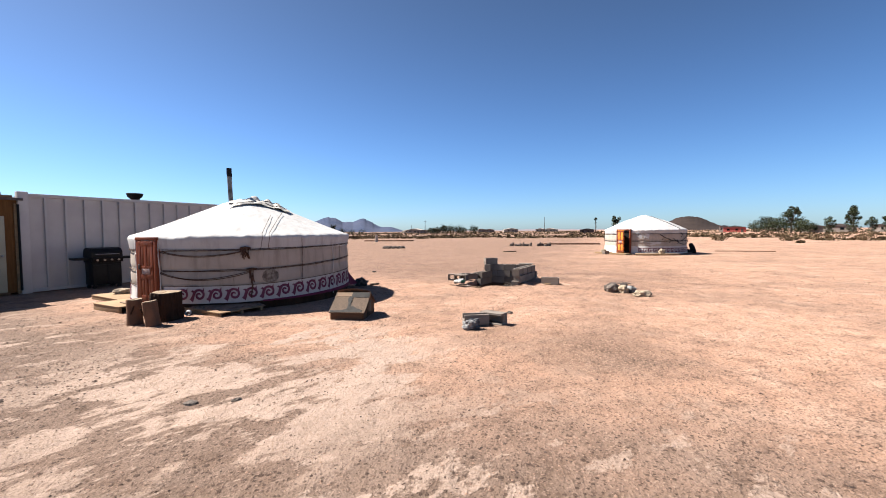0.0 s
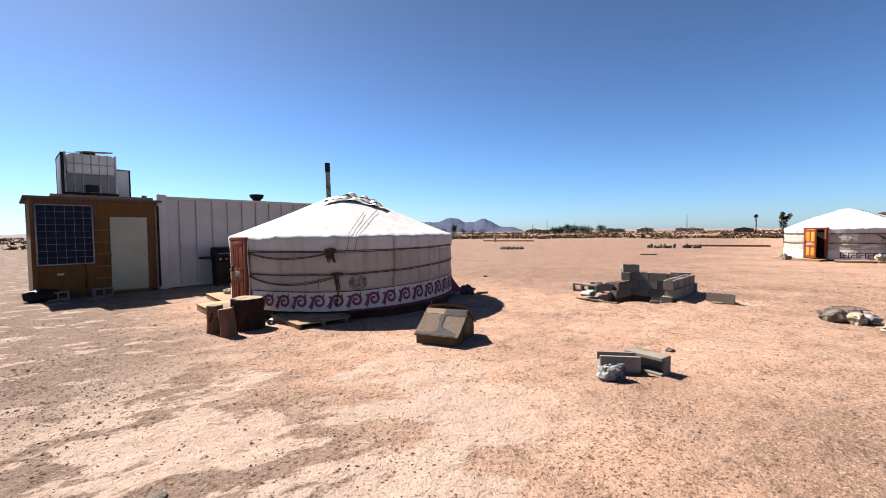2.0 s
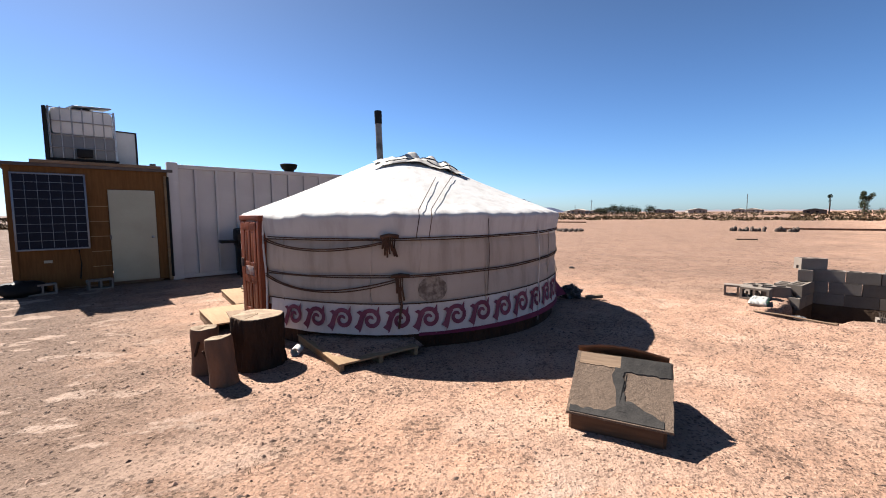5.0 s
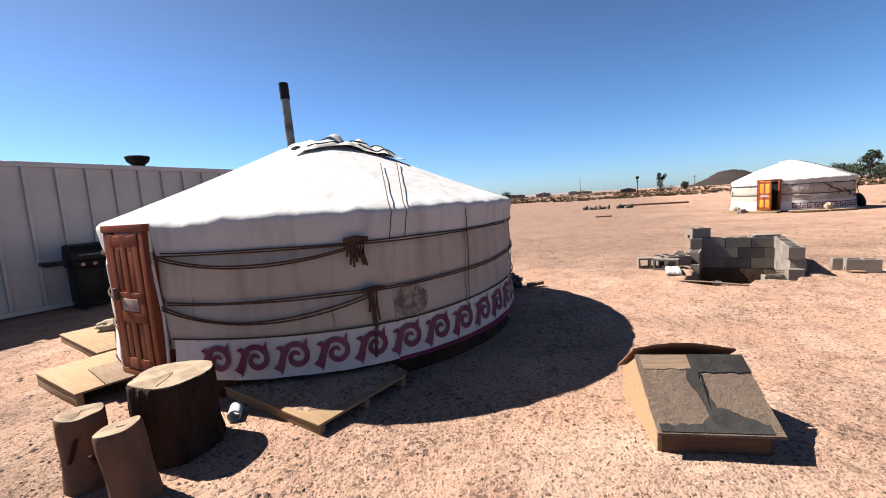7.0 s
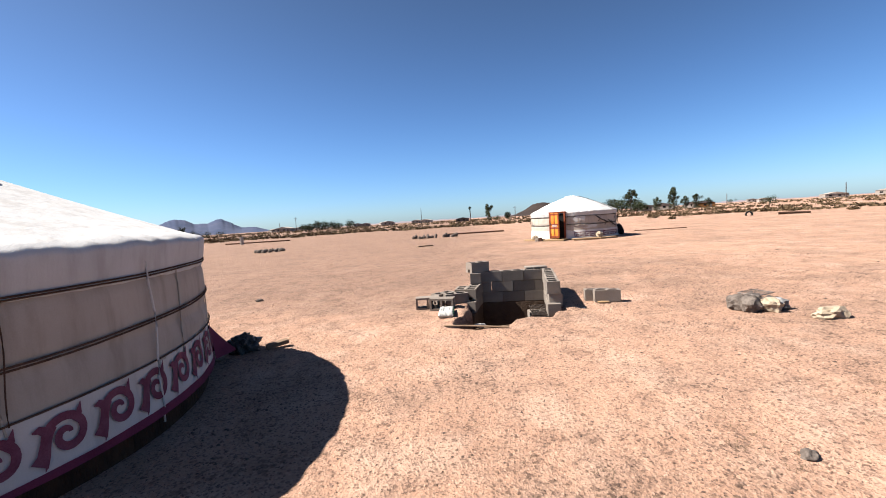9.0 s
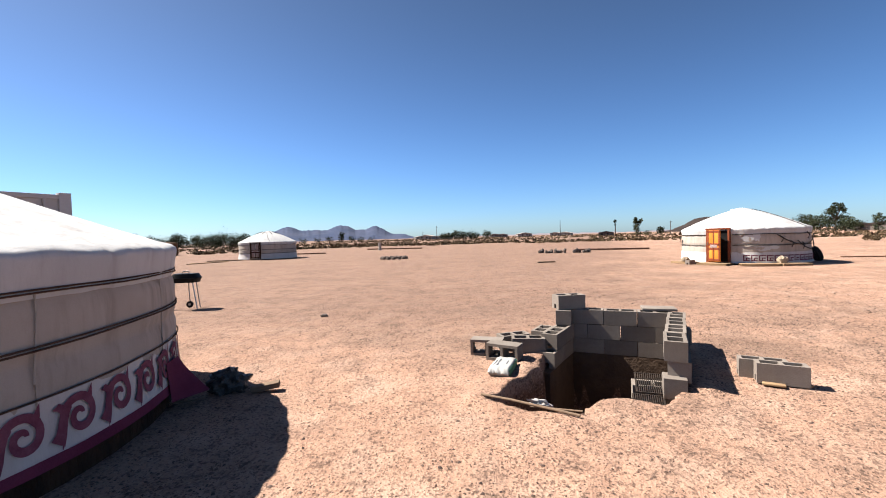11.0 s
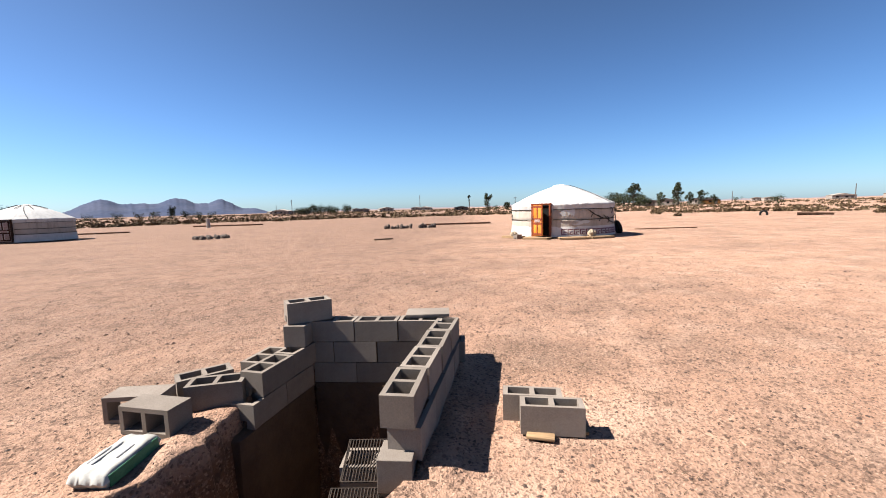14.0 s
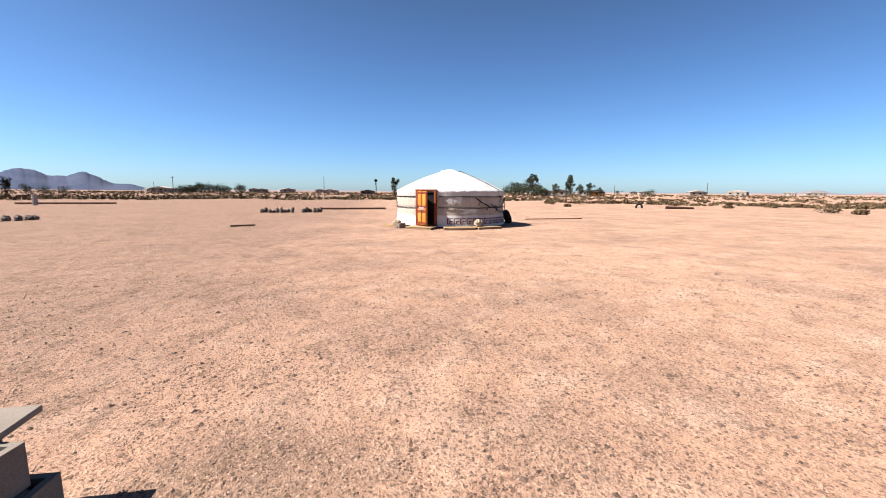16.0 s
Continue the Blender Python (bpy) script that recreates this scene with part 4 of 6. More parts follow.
def tank(s):
    t = empty("water_tank", s.matrix_world @ pose(1.14, 0.62, 2.42), "caged white plastic water tank on the shed roof", "tank")
    bw, bd, bh = 0.96, 0.96, 0.98
    part("pallet", boxes(*[(bw + 0.1, 0.12, 0.10, Matrix.Translation((0, yy, 0)), 0.006) for yy in (-0.42, 0, 0.42)], (bw + 0.1, bd + 0.1, 0.03, Matrix.Translation((0, 0, 0.10)))), BLACK, t)
    part("lower_tank", boxes((bw, bd, bh * 0.48, Matrix.Translation((0, 0, 0.13)), 0.05)), PLASTIC_GREY, t, "grey water-filled lower half")
    part("upper_tank", boxes((bw, bd, bh * 0.54, Matrix.Translation((0, 0, 0.13 + bh * 0.46)), 0.12)), PLASTIC_WHITE, t)
    part("lid", lathe(bmesh.new(), [(0.16, 0.13 + bh), (0.16, 0.2 + bh), (0.12, 0.22 + bh)], 20), BLACK, t)
    part("top_plate", boxes((0.62, 0.5, 0.03, pose(0.12, -0.1, 0.215 + bh, 4, -5, 12), 0.006)), PLASTIC_GREY, t, "loose grey sheet on the tank top")
    for i in range(7):
        x = -bw / 2 + bw * i / 6
        for yy in (-bd / 2 - 0.015, bd / 2 + 0.015):
            part("cage_bar", tube(bmesh.new(), [(x, yy, 0.1), (x, yy, 0.13 + bh)], 0.010, 6), STEEL, t)
        for xx in (-bw / 2 - 0.015, bw / 2 + 0.015):
            part("cage_bar", tube(bmesh.new(), [(xx, x, 0.1), (xx, x, 0.13 + bh)], 0.010, 6), STEEL, t)
    for z in (0.34, 0.58, 0.84, 1.08):
        q = bw / 2 + 0.018
        part("cage_hoop", tube(bmesh.new(), [(-q, -q, z), (q, -q, z), (q, q, z), (-q, q, z), (-q, -q, z)], 0.010, 6), STEEL, t)
    part("valve", boxes((0.24, 0.12, 0.16, Matrix.Translation((0.0, -bd / 2 - 0.08, 0.16)), 0.02)), BLACK, t)
    p = empty("solar_panel", s.matrix_world @ pose(0.60, 0.65, 2.42, 0, 0, 90), "dark solar panel standing on edge on the shed roof", "solar panel")
    part("panel_back", boxes((1.2, 0.04, 1.06, None, 0.004)), PLASTIC_GREY, p)
    part("frame", boxes((0.04, 0.06, 1.08, Matrix.Translation((-0.6, 0, 0))), (0.04, 0.06, 1.08, Matrix.Translation((0.6, 0, 0))), (1.2, 0.06, 0.03, Matrix.Translation((0, 0, 1.05)))), BLACK, p)
    p = empty("solar_panel", s.matrix_world @ pose(1.80, 0.95, 2.42, 0, 0, 8), "pale-backed solar panel standing on edge on the shed roof", "solar panel")
    part("panel_back", boxes((0.50, 0.04, 0.86, None, 0.004)), PLASTIC_WHITE, p)
    part("frame", boxes((0.035, 0.06, 0.88, Matrix.Translation((-0.25, 0, 0))), (0.035, 0.06, 0.88, Matrix.Translation((0.25, 0, 0))), (0.50, 0.06, 0.03, Matrix.Translation((0, 0, 0.85)))), BLACK, p)
    st = empty("roof_flue", s.matrix_world @ pose(2.28, 0.5, 2.42), "short dark flue stub on the shed roof", "flue")
    part("pipe", tube(bmesh.new(), [(0, 0, 0), (0, 0, 0.16)], 0.06, 12), RUST_DARK, st)


def block_mesh():
    """A two-core concrete block, 0.397 x 0.194 x 0.19, with a notch low in one end, standing on z = 0."""
    xs = [-0.1960, -0.164, -0.016, 0.016, 0.164, 0.1960]
    ys, hh, notch = [-0.097, -0.066, -0.030, 0.030, 0.066, 0.097], 0.187, 0.062

    def foot(i, j):
        """Underside of a cell; hh where it is empty."""
        if not (0 <= i < 5 and 0 <= j < 5) or (j in (1, 2, 3) and i in (1, 3)):
            return hh
        return notch if j == 2 and i == 0 else 0.0

    bm = bmesh.new()
    q = lambda *ps: bm.faces.new([bm.verts.new(p) for p in ps])
    for i in range(5):
        for j in range(5):
            z = foot(i, j)
            if z >= hh:
                continue
            x0, x1, y0, y1 = xs[i], xs[i + 1], ys[j], ys[j + 1]
            q((x0, y0, hh), (x1, y0, hh), (x1, y1, hh), (x0, y1, hh))
            q((x0, y1, z), (x1, y1, z), (x1, y0, z), (x0, y0, z))
            for di, dj, a, b in ((1, 0, (x1, y0), (x1, y1)), (-1, 0, (x0, y1), (x0, y0)), (0, 1, (x1, y1), (x0, y1)), (0, -1, (x0, y0), (x1, y0))):
                top = foot(i + di, j + dj)
                if top > z:
                    q((*a, z), (*b, z), (*b, top), (*a, top))
    bmesh.ops.remove_doubles(bm, verts=bm.verts, dist=1e-5)
    return mesh(bm, "concrete_block", CONCRETE)


BLOCK = block_mesh()
bm_half = bmesh.new()
box(bm_half, 0.194, 0.194, 0.19, None, 0.004)
HALF = mesh(bm_half, "half_block", CONCRETE)


def along(p, ang, s, side=0.0):
    a = radians(ang)
    return p[0] + s * math.cos(a) - side * math.sin(a), p[1] + s * math.sin(a) + side * math.cos(a)


def pit_walls():
    w = empty("block_wall", pose(1.6, 13.2, 0), "dry-stacked grey concrete block wall round a dug pit", "wall")
    inv = w.matrix_world.inverted()
    rnd = random.Random(4)

    def lay(me, x, y, z, ang, tilt=0.0):
        ob = new("block", me)
        ob.parent = w
        ob.matrix_local = inv @ pose(x, y, z, tilt, rnd.uniform(-0.6, 0.6), ang + rnd.uniform(-1.2, 1.2))

    tops = (0.252, 0.058, -0.136)  # undersides of the three courses
    # back wall: its front face runs from (1.60, 13.17) eastwards
    back, ang = (1.60, 13.17), -20.5
    for row, starts in enumerate(((0.0, 0.40, 0.80), (-0.2, 0.2, 0.6, 1.0), (0.0, 0.4, 0.8))):
        for s in starts:
            lay(BLOCK, *along(back, ang, s + 0.2, 0.097 + rnd.uniform(-0.006, 0.006)), tops[row], ang)
    # east wall, from the back corner towards the path; each course leans out a little
    east, eang = (2.725, 12.90), -116.2
    for row, (starts, out, twist) in enumerate((((0.0, 0.40, 0.80, 1.20), 0.10, 0.0), ((0.02, 0.42, 0.82, 1.17), 0.118, 0.0), ((0.0, 0.40, 0.80), 0.112, 0.0))):
        for i, s in enumerate(starts):
            lay(BLOCK, *along(east, eang, s + 0.2, out - (0.006 * i if row == 0 else 0.0)), tops[row], eang + twist + (2.0 if row == 0 and i == 3 else 0))
    lay(HALF, 2.10, 11.46, -0.08, 160)
    # west wall, one course lower
    west, wang = (1.60, 13.12), -120.0
    for row, starts in ((1, (-0.12, 0.28)), (2, (0.0, 0.40))):
        for s in starts:
            lay(BLOCK, *along(west, wang, s + 0.2, -0.097), tops[row], wang + 180)
    lay(HALF, 1.49, 13.14, tops[0], -20)
    lay(BLOCK, 1.575, 13.235, tops[0] + 0.193, 15)
    part("stone_slab", boxes((0.40, 0.24, 0.03, inv @ pose(2.66, 13.0, 0.446, 0, 0, -16), 0.005)), CONCRETE, w, "thin pale slab on the wall top")
    # plastered pit sides under the blocks
    pl = empty("pit_lining", pose(1.6, 13.0, -1.6), "mud-plastered side walls of the pit", "pit lining", kind="structure")
    pin = pl.matrix_world.inverted()
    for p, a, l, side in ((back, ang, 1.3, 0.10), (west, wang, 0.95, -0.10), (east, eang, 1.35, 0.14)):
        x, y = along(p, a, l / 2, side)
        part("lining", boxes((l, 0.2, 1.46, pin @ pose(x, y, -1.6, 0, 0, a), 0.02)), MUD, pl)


def loose_blocks():
    for x, y, z, rx, ry, rz, label in (
        (3.10, 11.53, 0.018, 0, 0, -24, "slim grey concrete block standing on a wooden board"),
        (3.08, 11.75, 0.0, 0, 0, -25, "slim grey concrete block standing beside another"),
        (0.45, 12.72, 0.10, 90, 0, -12, "grey concrete block lying on its side by the pit"),
        (0.66, 12.46, 0.10, 90, 0, -28, "grey concrete block lying on its side by the pit"),
        (0.93, 12.64, 0.0, 0, 0, -3, "grey concrete block by the pit wall"),
        (0.78, 12.88, 0.0, 0, 0, 22, "grey concrete block by the pit wall"),
        (1.20, 13.12, 0.0, 0, 0, 62, "grey concrete block behind the pit wall"),
    ):
        ob = new("concrete_block", BLOCK)
        ob.matrix_world = pose(x, y, z + land(x, y) - 0.004, rx, ry, rz) @ Matrix.Diagonal((1, 0.74 if "slim" in label else 1, 1, 1))
        tagged(ob, label, "concrete block", "loose concrete blocks")


container()
SHED = shed()
tank(SHED)
pit_walls()
loose_blocks()


# ---- things near the main yurt ----
def platform(name, x, y, ang, w, d, h, label, boards=3, z=0.0, mat=None):
    p = empty(name, pose(x, y, z, 0, 0, ang), label, "pallet", "wooden pallets")
    part("deck", boxes((w, d, 0.018, Matrix.Translation((0, 0, h - 0.018)), 0.003)), mat or PLY, p)
    for i in range(boards):
        yy = -d / 2 + 0.03 + (d - 0.06) * i / (boards - 1)
        part("runner", boxes((w - 0.004, 0.045, h - 0.019, Matrix.Translation((0, yy, 0)), 0.003)), PLY_EDGE, p)
    return p


def log_stump(x, y, r, h, tilt, spin, bark, label, seed, rough=0.05):
    s = empty("log_stump", pose(x, y, -0.01, tilt, 0, spin), label, "stump", "log stumps")
    def wob(a, rr, z):
        k = 1 + rough * noise.noise((math.cos(a) * 1.3 + seed, math.sin(a) * 1.3, z * 0.6)) * 2 + rough * 0.5 * noise.noise((math.cos(a) * 9 + seed, math.sin(a) * 9, z * 3)) + (0.09 * abs(noise.noise((math.cos(a) * 9, math.sin(a) * 9, z * 2.2))) + 0.06 * noise.noise((math.cos(a) * 20, math.sin(a) * 20, z * 5)) - 0.03 if r > 0.2 and z < h - 0.005 else 0)
        return rr * k, z + (0.02 * r / 0.2 * noise.noise((math.cos(a), math.sin(a), seed)) if z > h - 0.03 else 0)
    part("bark", lathe(bmesh.new(), [(r * 1.05, 0), (r * 1.02, h * 0.15), (r * 0.97, h * 0.3), (r * 0.97, h * 0.4), (r * 0.97, h * 0.5), (r * 0.98, h * 0.6), (r, h * 0.7), (r, h * 0.85), (r * 0.99, h - 0.012), (r * 0.95, h), (r * 0.9, h - 0.02), (r * 0.3, h - 0.03)], 96, wob), bark, s, "", 50)
    part("cut_face", lathe(bmesh.new(), [(r * 0.955, h - 0.004), (r * 0.94, h + 0.004), (r * 0.6, h + 0.007), (r * 0.05, h + 0.006)], 48, wob), CUT_WOOD, s, "pale sawn end grain", 50)
    for k in range(2 if r > 0.2 else 1):
        q = 1.1 + 2.2 * k + seed
        p0, p1 = (0.05 * r, 0.02 * r, h + 0.0075), (0.8 * r * math.cos(q), 0.8 * r * math.sin(q), h + 0.006)
        part("end_crack", tube(bmesh.new(), [p0, ((p0[0] + p1[0]) / 2 + 0.012, (p0[1] + p1[1]) / 2, h + 0.0075), p1], 0.0018, 5), BARK_SMOOTH, s, "thin split in the end grain")
    if r < 0.2:
        part("crack", boxes((0.012, 0.02, h * 0.35, Matrix.Translation((0.02, -r * 0.99, h * 0.45)) @ pose(0, 0, 0, 0, 24, 0))), BARK, s)


def dog_house():
    d = empty("dog_house", pose(-1.395, 7.39, 0, 0, 0, -4), "small plywood dog house with a gritty tar-patched shingle roof", "dog house")
    w, y0, y1, hw, hr = 0.56, -0.35, 0.36, 0.125, 0.40
    def gable(x, t):
        bm = bmesh.new()
        prof = [(y0, -0.01), (y1, -0.01), (y1, hw + 0.06), (0.03, hr), (y0, hw + 0.01)]
        a = [bm.verts.new((x - t / 2, yy, z)) for yy, z in prof]
        b = [bm.verts.new((x + t / 2, yy, z)) for yy, z in prof]
        bm.faces.new(a[::-1])
        bm.faces.new(b)
        for i in range(5):
            bm.faces.new((a[i], a[(i + 1) % 5], b[(i + 1) % 5], b[i]))
        return bm
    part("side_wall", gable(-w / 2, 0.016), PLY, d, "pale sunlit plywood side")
    end = part("door_end", gable(w / 2, 0.016), PLY_SHADE, d, "plywood end coloured darker for shade")
    # black panel darkens this end like shade; no opening is cut
    part("doorway", boxes((0.012, 0.26, 0.24, Matrix.Translation((w / 2 + 0.008, 0.02, 0.03)), 0.004)), BLACK, end, "black panel darkening the end like shade")
    # front takes the darker plywood too, its shade being in the colour
    part("front_wall", boxes((w - 0.018, 0.016, hw + 0.02, Matrix.Translation((0, y0, -0.01)), 0.002)), PLY_SHADE, d, "brown plywood front coloured darker for shade")
    part("back_wall", boxes((w - 0.018, 0.016, hw + 0.06, Matrix.Translation((0, y1, -0.01)), 0.002)), PLY, d)

    def slope(yy):
        return 0.128 + 0.275 * (yy + 0.40) / 0.43 - 0.012 * math.sin(math.pi * min(1, max(0, (yy + 0.40) / 0.43)))

    def sheet(height, ya, yb, wide, t, x0=0.0, n=16, ragged=0.006):
        """A thin warped sheet; height(u, s) gives its underside, u across and s from ya to yb."""
        bm = bmesh.new()
        top, bot = [], []
        for i in range(n + 1):
            s = i / n
            for lst, dz in ((top, t), (bot, 0)):
                row = []
                for j in range(n + 1):
                    u = j / n
                    rag = ragged * noise.noise((u * 9, s * 2, ya * 7)) if i in (0, n) else 0
                    side = ragged * noise.noise((s * 8, u, 2)) if j in (0, n) else 0
                    row.append(bm.verts.new((x0 + (u - 0.5) * wide + side, ya + (yb - ya) * s + rag, height(u, s) + dz)))
                lst.append(row)
        for i in range(n):
            for j in range(n):
                bm.faces.new((top[i][j], top[i][j + 1], top[i + 1][j + 1], top[i + 1][j]))
                bm.faces.new((bot[i][j], bot[i + 1][j], bot[i + 1][j + 1], bot[i][j + 1]))
            for j in (0, n):
                bm.faces.new((top[i][j], top[i + 1][j], bot[i + 1][j], bot[i][j]))
            for q in (0, n):
                bm.faces.new((top[q][i], top[q][i + 1], bot[q][i + 1], bot[q][i]))
        return bm

    part("roof_slope", sheet(lambda u, s: slope(-0.40 + 0.43 * s), -0.40, 0.03, 0.62, 0.014, 0.012), SHINGLE, d, "gritty sand-coloured shingle roof sheet", 40)
    part("back_roof", sheet(lambda u, s: 0.415 + 0.05 * math.sin(math.pi * min(1, 0.12 + u * 0.86)) + 0.012 * u - 0.27 * s, 0.055, 0.45, 0.60, 0.013, 0.0, 16, 0.008), BARK_SMOOTH, d, "warped back roof sheet lifting at the ridge", 40)
    # dark strip added for the shaded gap below the lifted back sheet
    part("ridge_board", boxes((w - 0.02, 0.014, 0.09, Matrix.Translation((0, 0.04, 0.315)), 0.002)), BARK, d, "dark strip for the shaded gap under the ridge")

    def laid(name, outline, mat, label, lift=0.0155):
        """A thin flat layer lying on the front slope."""
        bm = bmesh.new()
        top = [bm.verts.new((px, py, slope(py) + lift + 0.003)) for px, py in outline]
        low = [bm.verts.new((px, py, slope(py) + lift - 0.003)) for px, py in outline]
        bm.faces.new(top)
        for a in range(len(top)):
            b = (a + 1) % len(top)
            bm.faces.new((top[a], low[a], low[b], top[b]))
        bmesh.ops.triangulate(bm, faces=bm.faces[:])
        part(name, bm, mat, d, label, None)

    wav = lambda q, seed: 0.012 * noise.noise((q * 22, seed, 0)) + 0.006 * noise.noise((q * 60, seed, 3))
    xs = np.linspace(-0.27, 0.02, 20)
    laid("bare_wood", [(q, 0.022) for q in xs] + [(q, -0.055 + wav(q, 1)) for q in xs[::-1]], LUMBER, "bare torn wood strip at the ridge")
    xs = np.linspace(0.0, 0.31, 20)
    laid("tar_strip", [(q, 0.024) for q in xs] + [(q, -0.075 + wav(q, 2)) for q in xs[::-1]], TAR, "smeared dark tar along the ridge", 0.0185)
    ys = np.linspace(-0.34, -0.055, 22)
    mid = lambda q: -0.005 - 0.11 * (q + 0.055)
    laid("tar_joint", [(mid(q) - 0.026 - 0.020 * math.exp(-((q + 0.12) / 0.05) ** 2) + wav(q, 5), q) for q in ys] + [(mid(q) + 0.027 + wav(q, 6), q) for q in ys[::-1]], TAR, "smeared dark tar down the joint", 0.0185)
    xs = np.linspace(-0.28, 0.27, 34)
    rise = lambda q: -0.355 + 0.085 * math.exp(-((q - 0.06) / 0.085) ** 2) + 0.030 * math.exp(-((q - 0.17) / 0.09) ** 2) + wav(q, 7)
    laid("tar_patch", [(q, -0.394) for q in xs] + [(q, max(-0.388, rise(q))) for q in xs[::-1]], TAR, "smeared dark tar patch at the eave", 0.0165)
    part("seam", boxes((0.004, 0.29, 0.003, Matrix.Translation((0.024, -0.20, slope(-0.2) + 0.022)) @ pose(0, 0, 0, 33, 0, -6))), BLACK, d, "dark seam between two shingle sheets", None)


def stone(name, x, y, sx, sy, sz, rot, mat, label, seed, group="", z=0.0, rough=0.25):
    ob = single(name, lump(bmesh.new(), sx, sy, sz, rough, seed), mat, pose(x, y, land(x, y) + z - 0.01, 0, 0, rot), label, "stone", group, smooth=28)
    return ob


def gas_grill(m):
    g = empty("gas_grill", m, "black gas barbecue grill with side shelves against the container", "grill")
    part("cabinet", boxes((0.66, 0.5, 0.62, Matrix.Translation((0, 0, 0.10)), 0.01)), BLACK, g)
    part("cabinet_door", boxes((0.31, 0.02, 0.52, Matrix.Translation((-0.165, -0.262, 0.14)), 0.008)), BLACK, g)
    part("cabinet_door", boxes((0.31, 0.02, 0.52, Matrix.Translation((0.165, -0.262, 0.14)), 0.008)), BLACK, g)
    part("control_panel", boxes((0.70, 0.08, 0.12, Matrix.Translation((0, -0.28, 0.74)) @ pose(0, 0, 0, 18), 0.01)), BLACK, g)
    for i in range(4):
        part("knob", tube(bmesh.new(), [(-0.24 + 0.16 * i, -0.32, 0.80), (-0.24 + 0.16 * i, -0.36, 0.79)], 0.028, 12), STEEL, g)
    bm = bmesh.new()
    prof = [(-0.27, 0.86), (-0.27, 1.0), (-0.18, 1.10), (0.0, 1.13), (0.2, 1.10), (0.26, 0.98), (0.26, 0.86)]
    a = [bm.verts.new((-0.36, yy, z)) for yy, z in prof]
    b = [bm.verts.new((0.36, yy, z)) for yy, z in prof]
    bm.faces.new(a)
    bm.faces.new(b[::-1])
    for i in range(7):
        bm.faces.new((a[i], b[i], b[(i + 1) % 7], a[(i + 1) % 7]))
    lid = part("lid", bm, BLACK, g)
    part("lid_handle", tube(bmesh.new(), [(-0.26, -0.29, 0.95), (-0.26, -0.33, 0.95), (0.26, -0.33, 0.95), (0.26, -0.29, 0.95)], 0.012, 8), STEEL, lid)
    part("firebox", boxes((0.72, 0.52, 0.14, Matrix.Translation((0, 0, 0.72)), 0.01)), BLACK, g)
    for s in (-1, 1):
        part("side_shelf", boxes((0.30, 0.46, 0.06, Matrix.Translation((s * 0.53, 0, 0.80)), 0.012)), BLACK, g)
        for yy in (-0.2, 0.2):
            part("caster", tube(bmesh.new(), [(s * 0.28, yy - 0.015, 0.05), (s * 0.28, yy + 0.015, 0.05)], 0.05, 14), RUBBER, g)


def charcoal_grill(m):
    g = empty("charcoal_grill", m, "black charcoal barbecue on steel legs with two wheels", "grill")
    def tray(z0, z1, k0, k1):
        bm = bmesh.new()
        r0, r1 = [], []
        for i in range(24):
            a = 2 * math.pi * i / 24
            c, s = math.cos(a), math.sin(a)
            sq = lambda v: math.copysign(abs(v) ** 0.55, v)
            r0.append(bm.verts.new((0.30 * k0 * sq(c), 0.20 * k0 * sq(s), z0)))
            r1.append(bm.verts.new((0.30 * k1 * sq(c), 0.20 * k1 * sq(s), z1)))
        for i in range(24):
            bm.faces.new((r0[i], r0[(i + 1) % 24], r1[(i + 1) % 24], r1[i]))
        bm.faces.new(r0[::-1])
        bm.faces.new(r1)
        return bm
    part("bowl", tray(0.60, 0.70, 0.88, 1.0), BLACK, g)
    lid = part("lid", tray(0.703, 0.80, 1.0, 0.82), BLACK, g)
    part("lid_handle", tube(bmesh.new(), [(-0.07, 0, 0.79), (-0.06, 0, 0.85), (0.06, 0, 0.85), (0.07, 0, 0.79)], 0.012, 8), STEEL, lid)
    part("side_handle", tube(bmesh.new(), [(-0.28, -0.05, 0.68), (-0.40, -0.05, 0.68), (-0.40, 0.05, 0.68), (-0.28, 0.05, 0.68)], 0.010, 8), BLACK, g)
    for x0, y0, x1, y1, z1 in ((-0.18, -0.12, -0.26, -0.16, 0.07), (-0.02, 0.12, -0.02, 0.16, 0.07), (0.16, -0.06, 0.26, -0.1, 0.0), (0.16, 0.1, 0.2, 0.16, 0.0)):
        part("leg", tube(bmesh.new(), [(x0, y0, 0.62), (x1, y1, z1)], 0.012, 8), STEEL, g)
    for x, y in ((-0.26, -0.16), (-0.02, 0.16)):
        w = part("wheel", tube(bmesh.new(), [(x, y - 0.03, 0.075), (x, y + 0.0, 0.075)], 0.075, 20), RUBBER, g)
        part("hub", tube(bmesh.new(), [(x, y - 0.036, 0.075), (x, y - 0.03, 0.075)], 0.03, 12), STEEL, w)


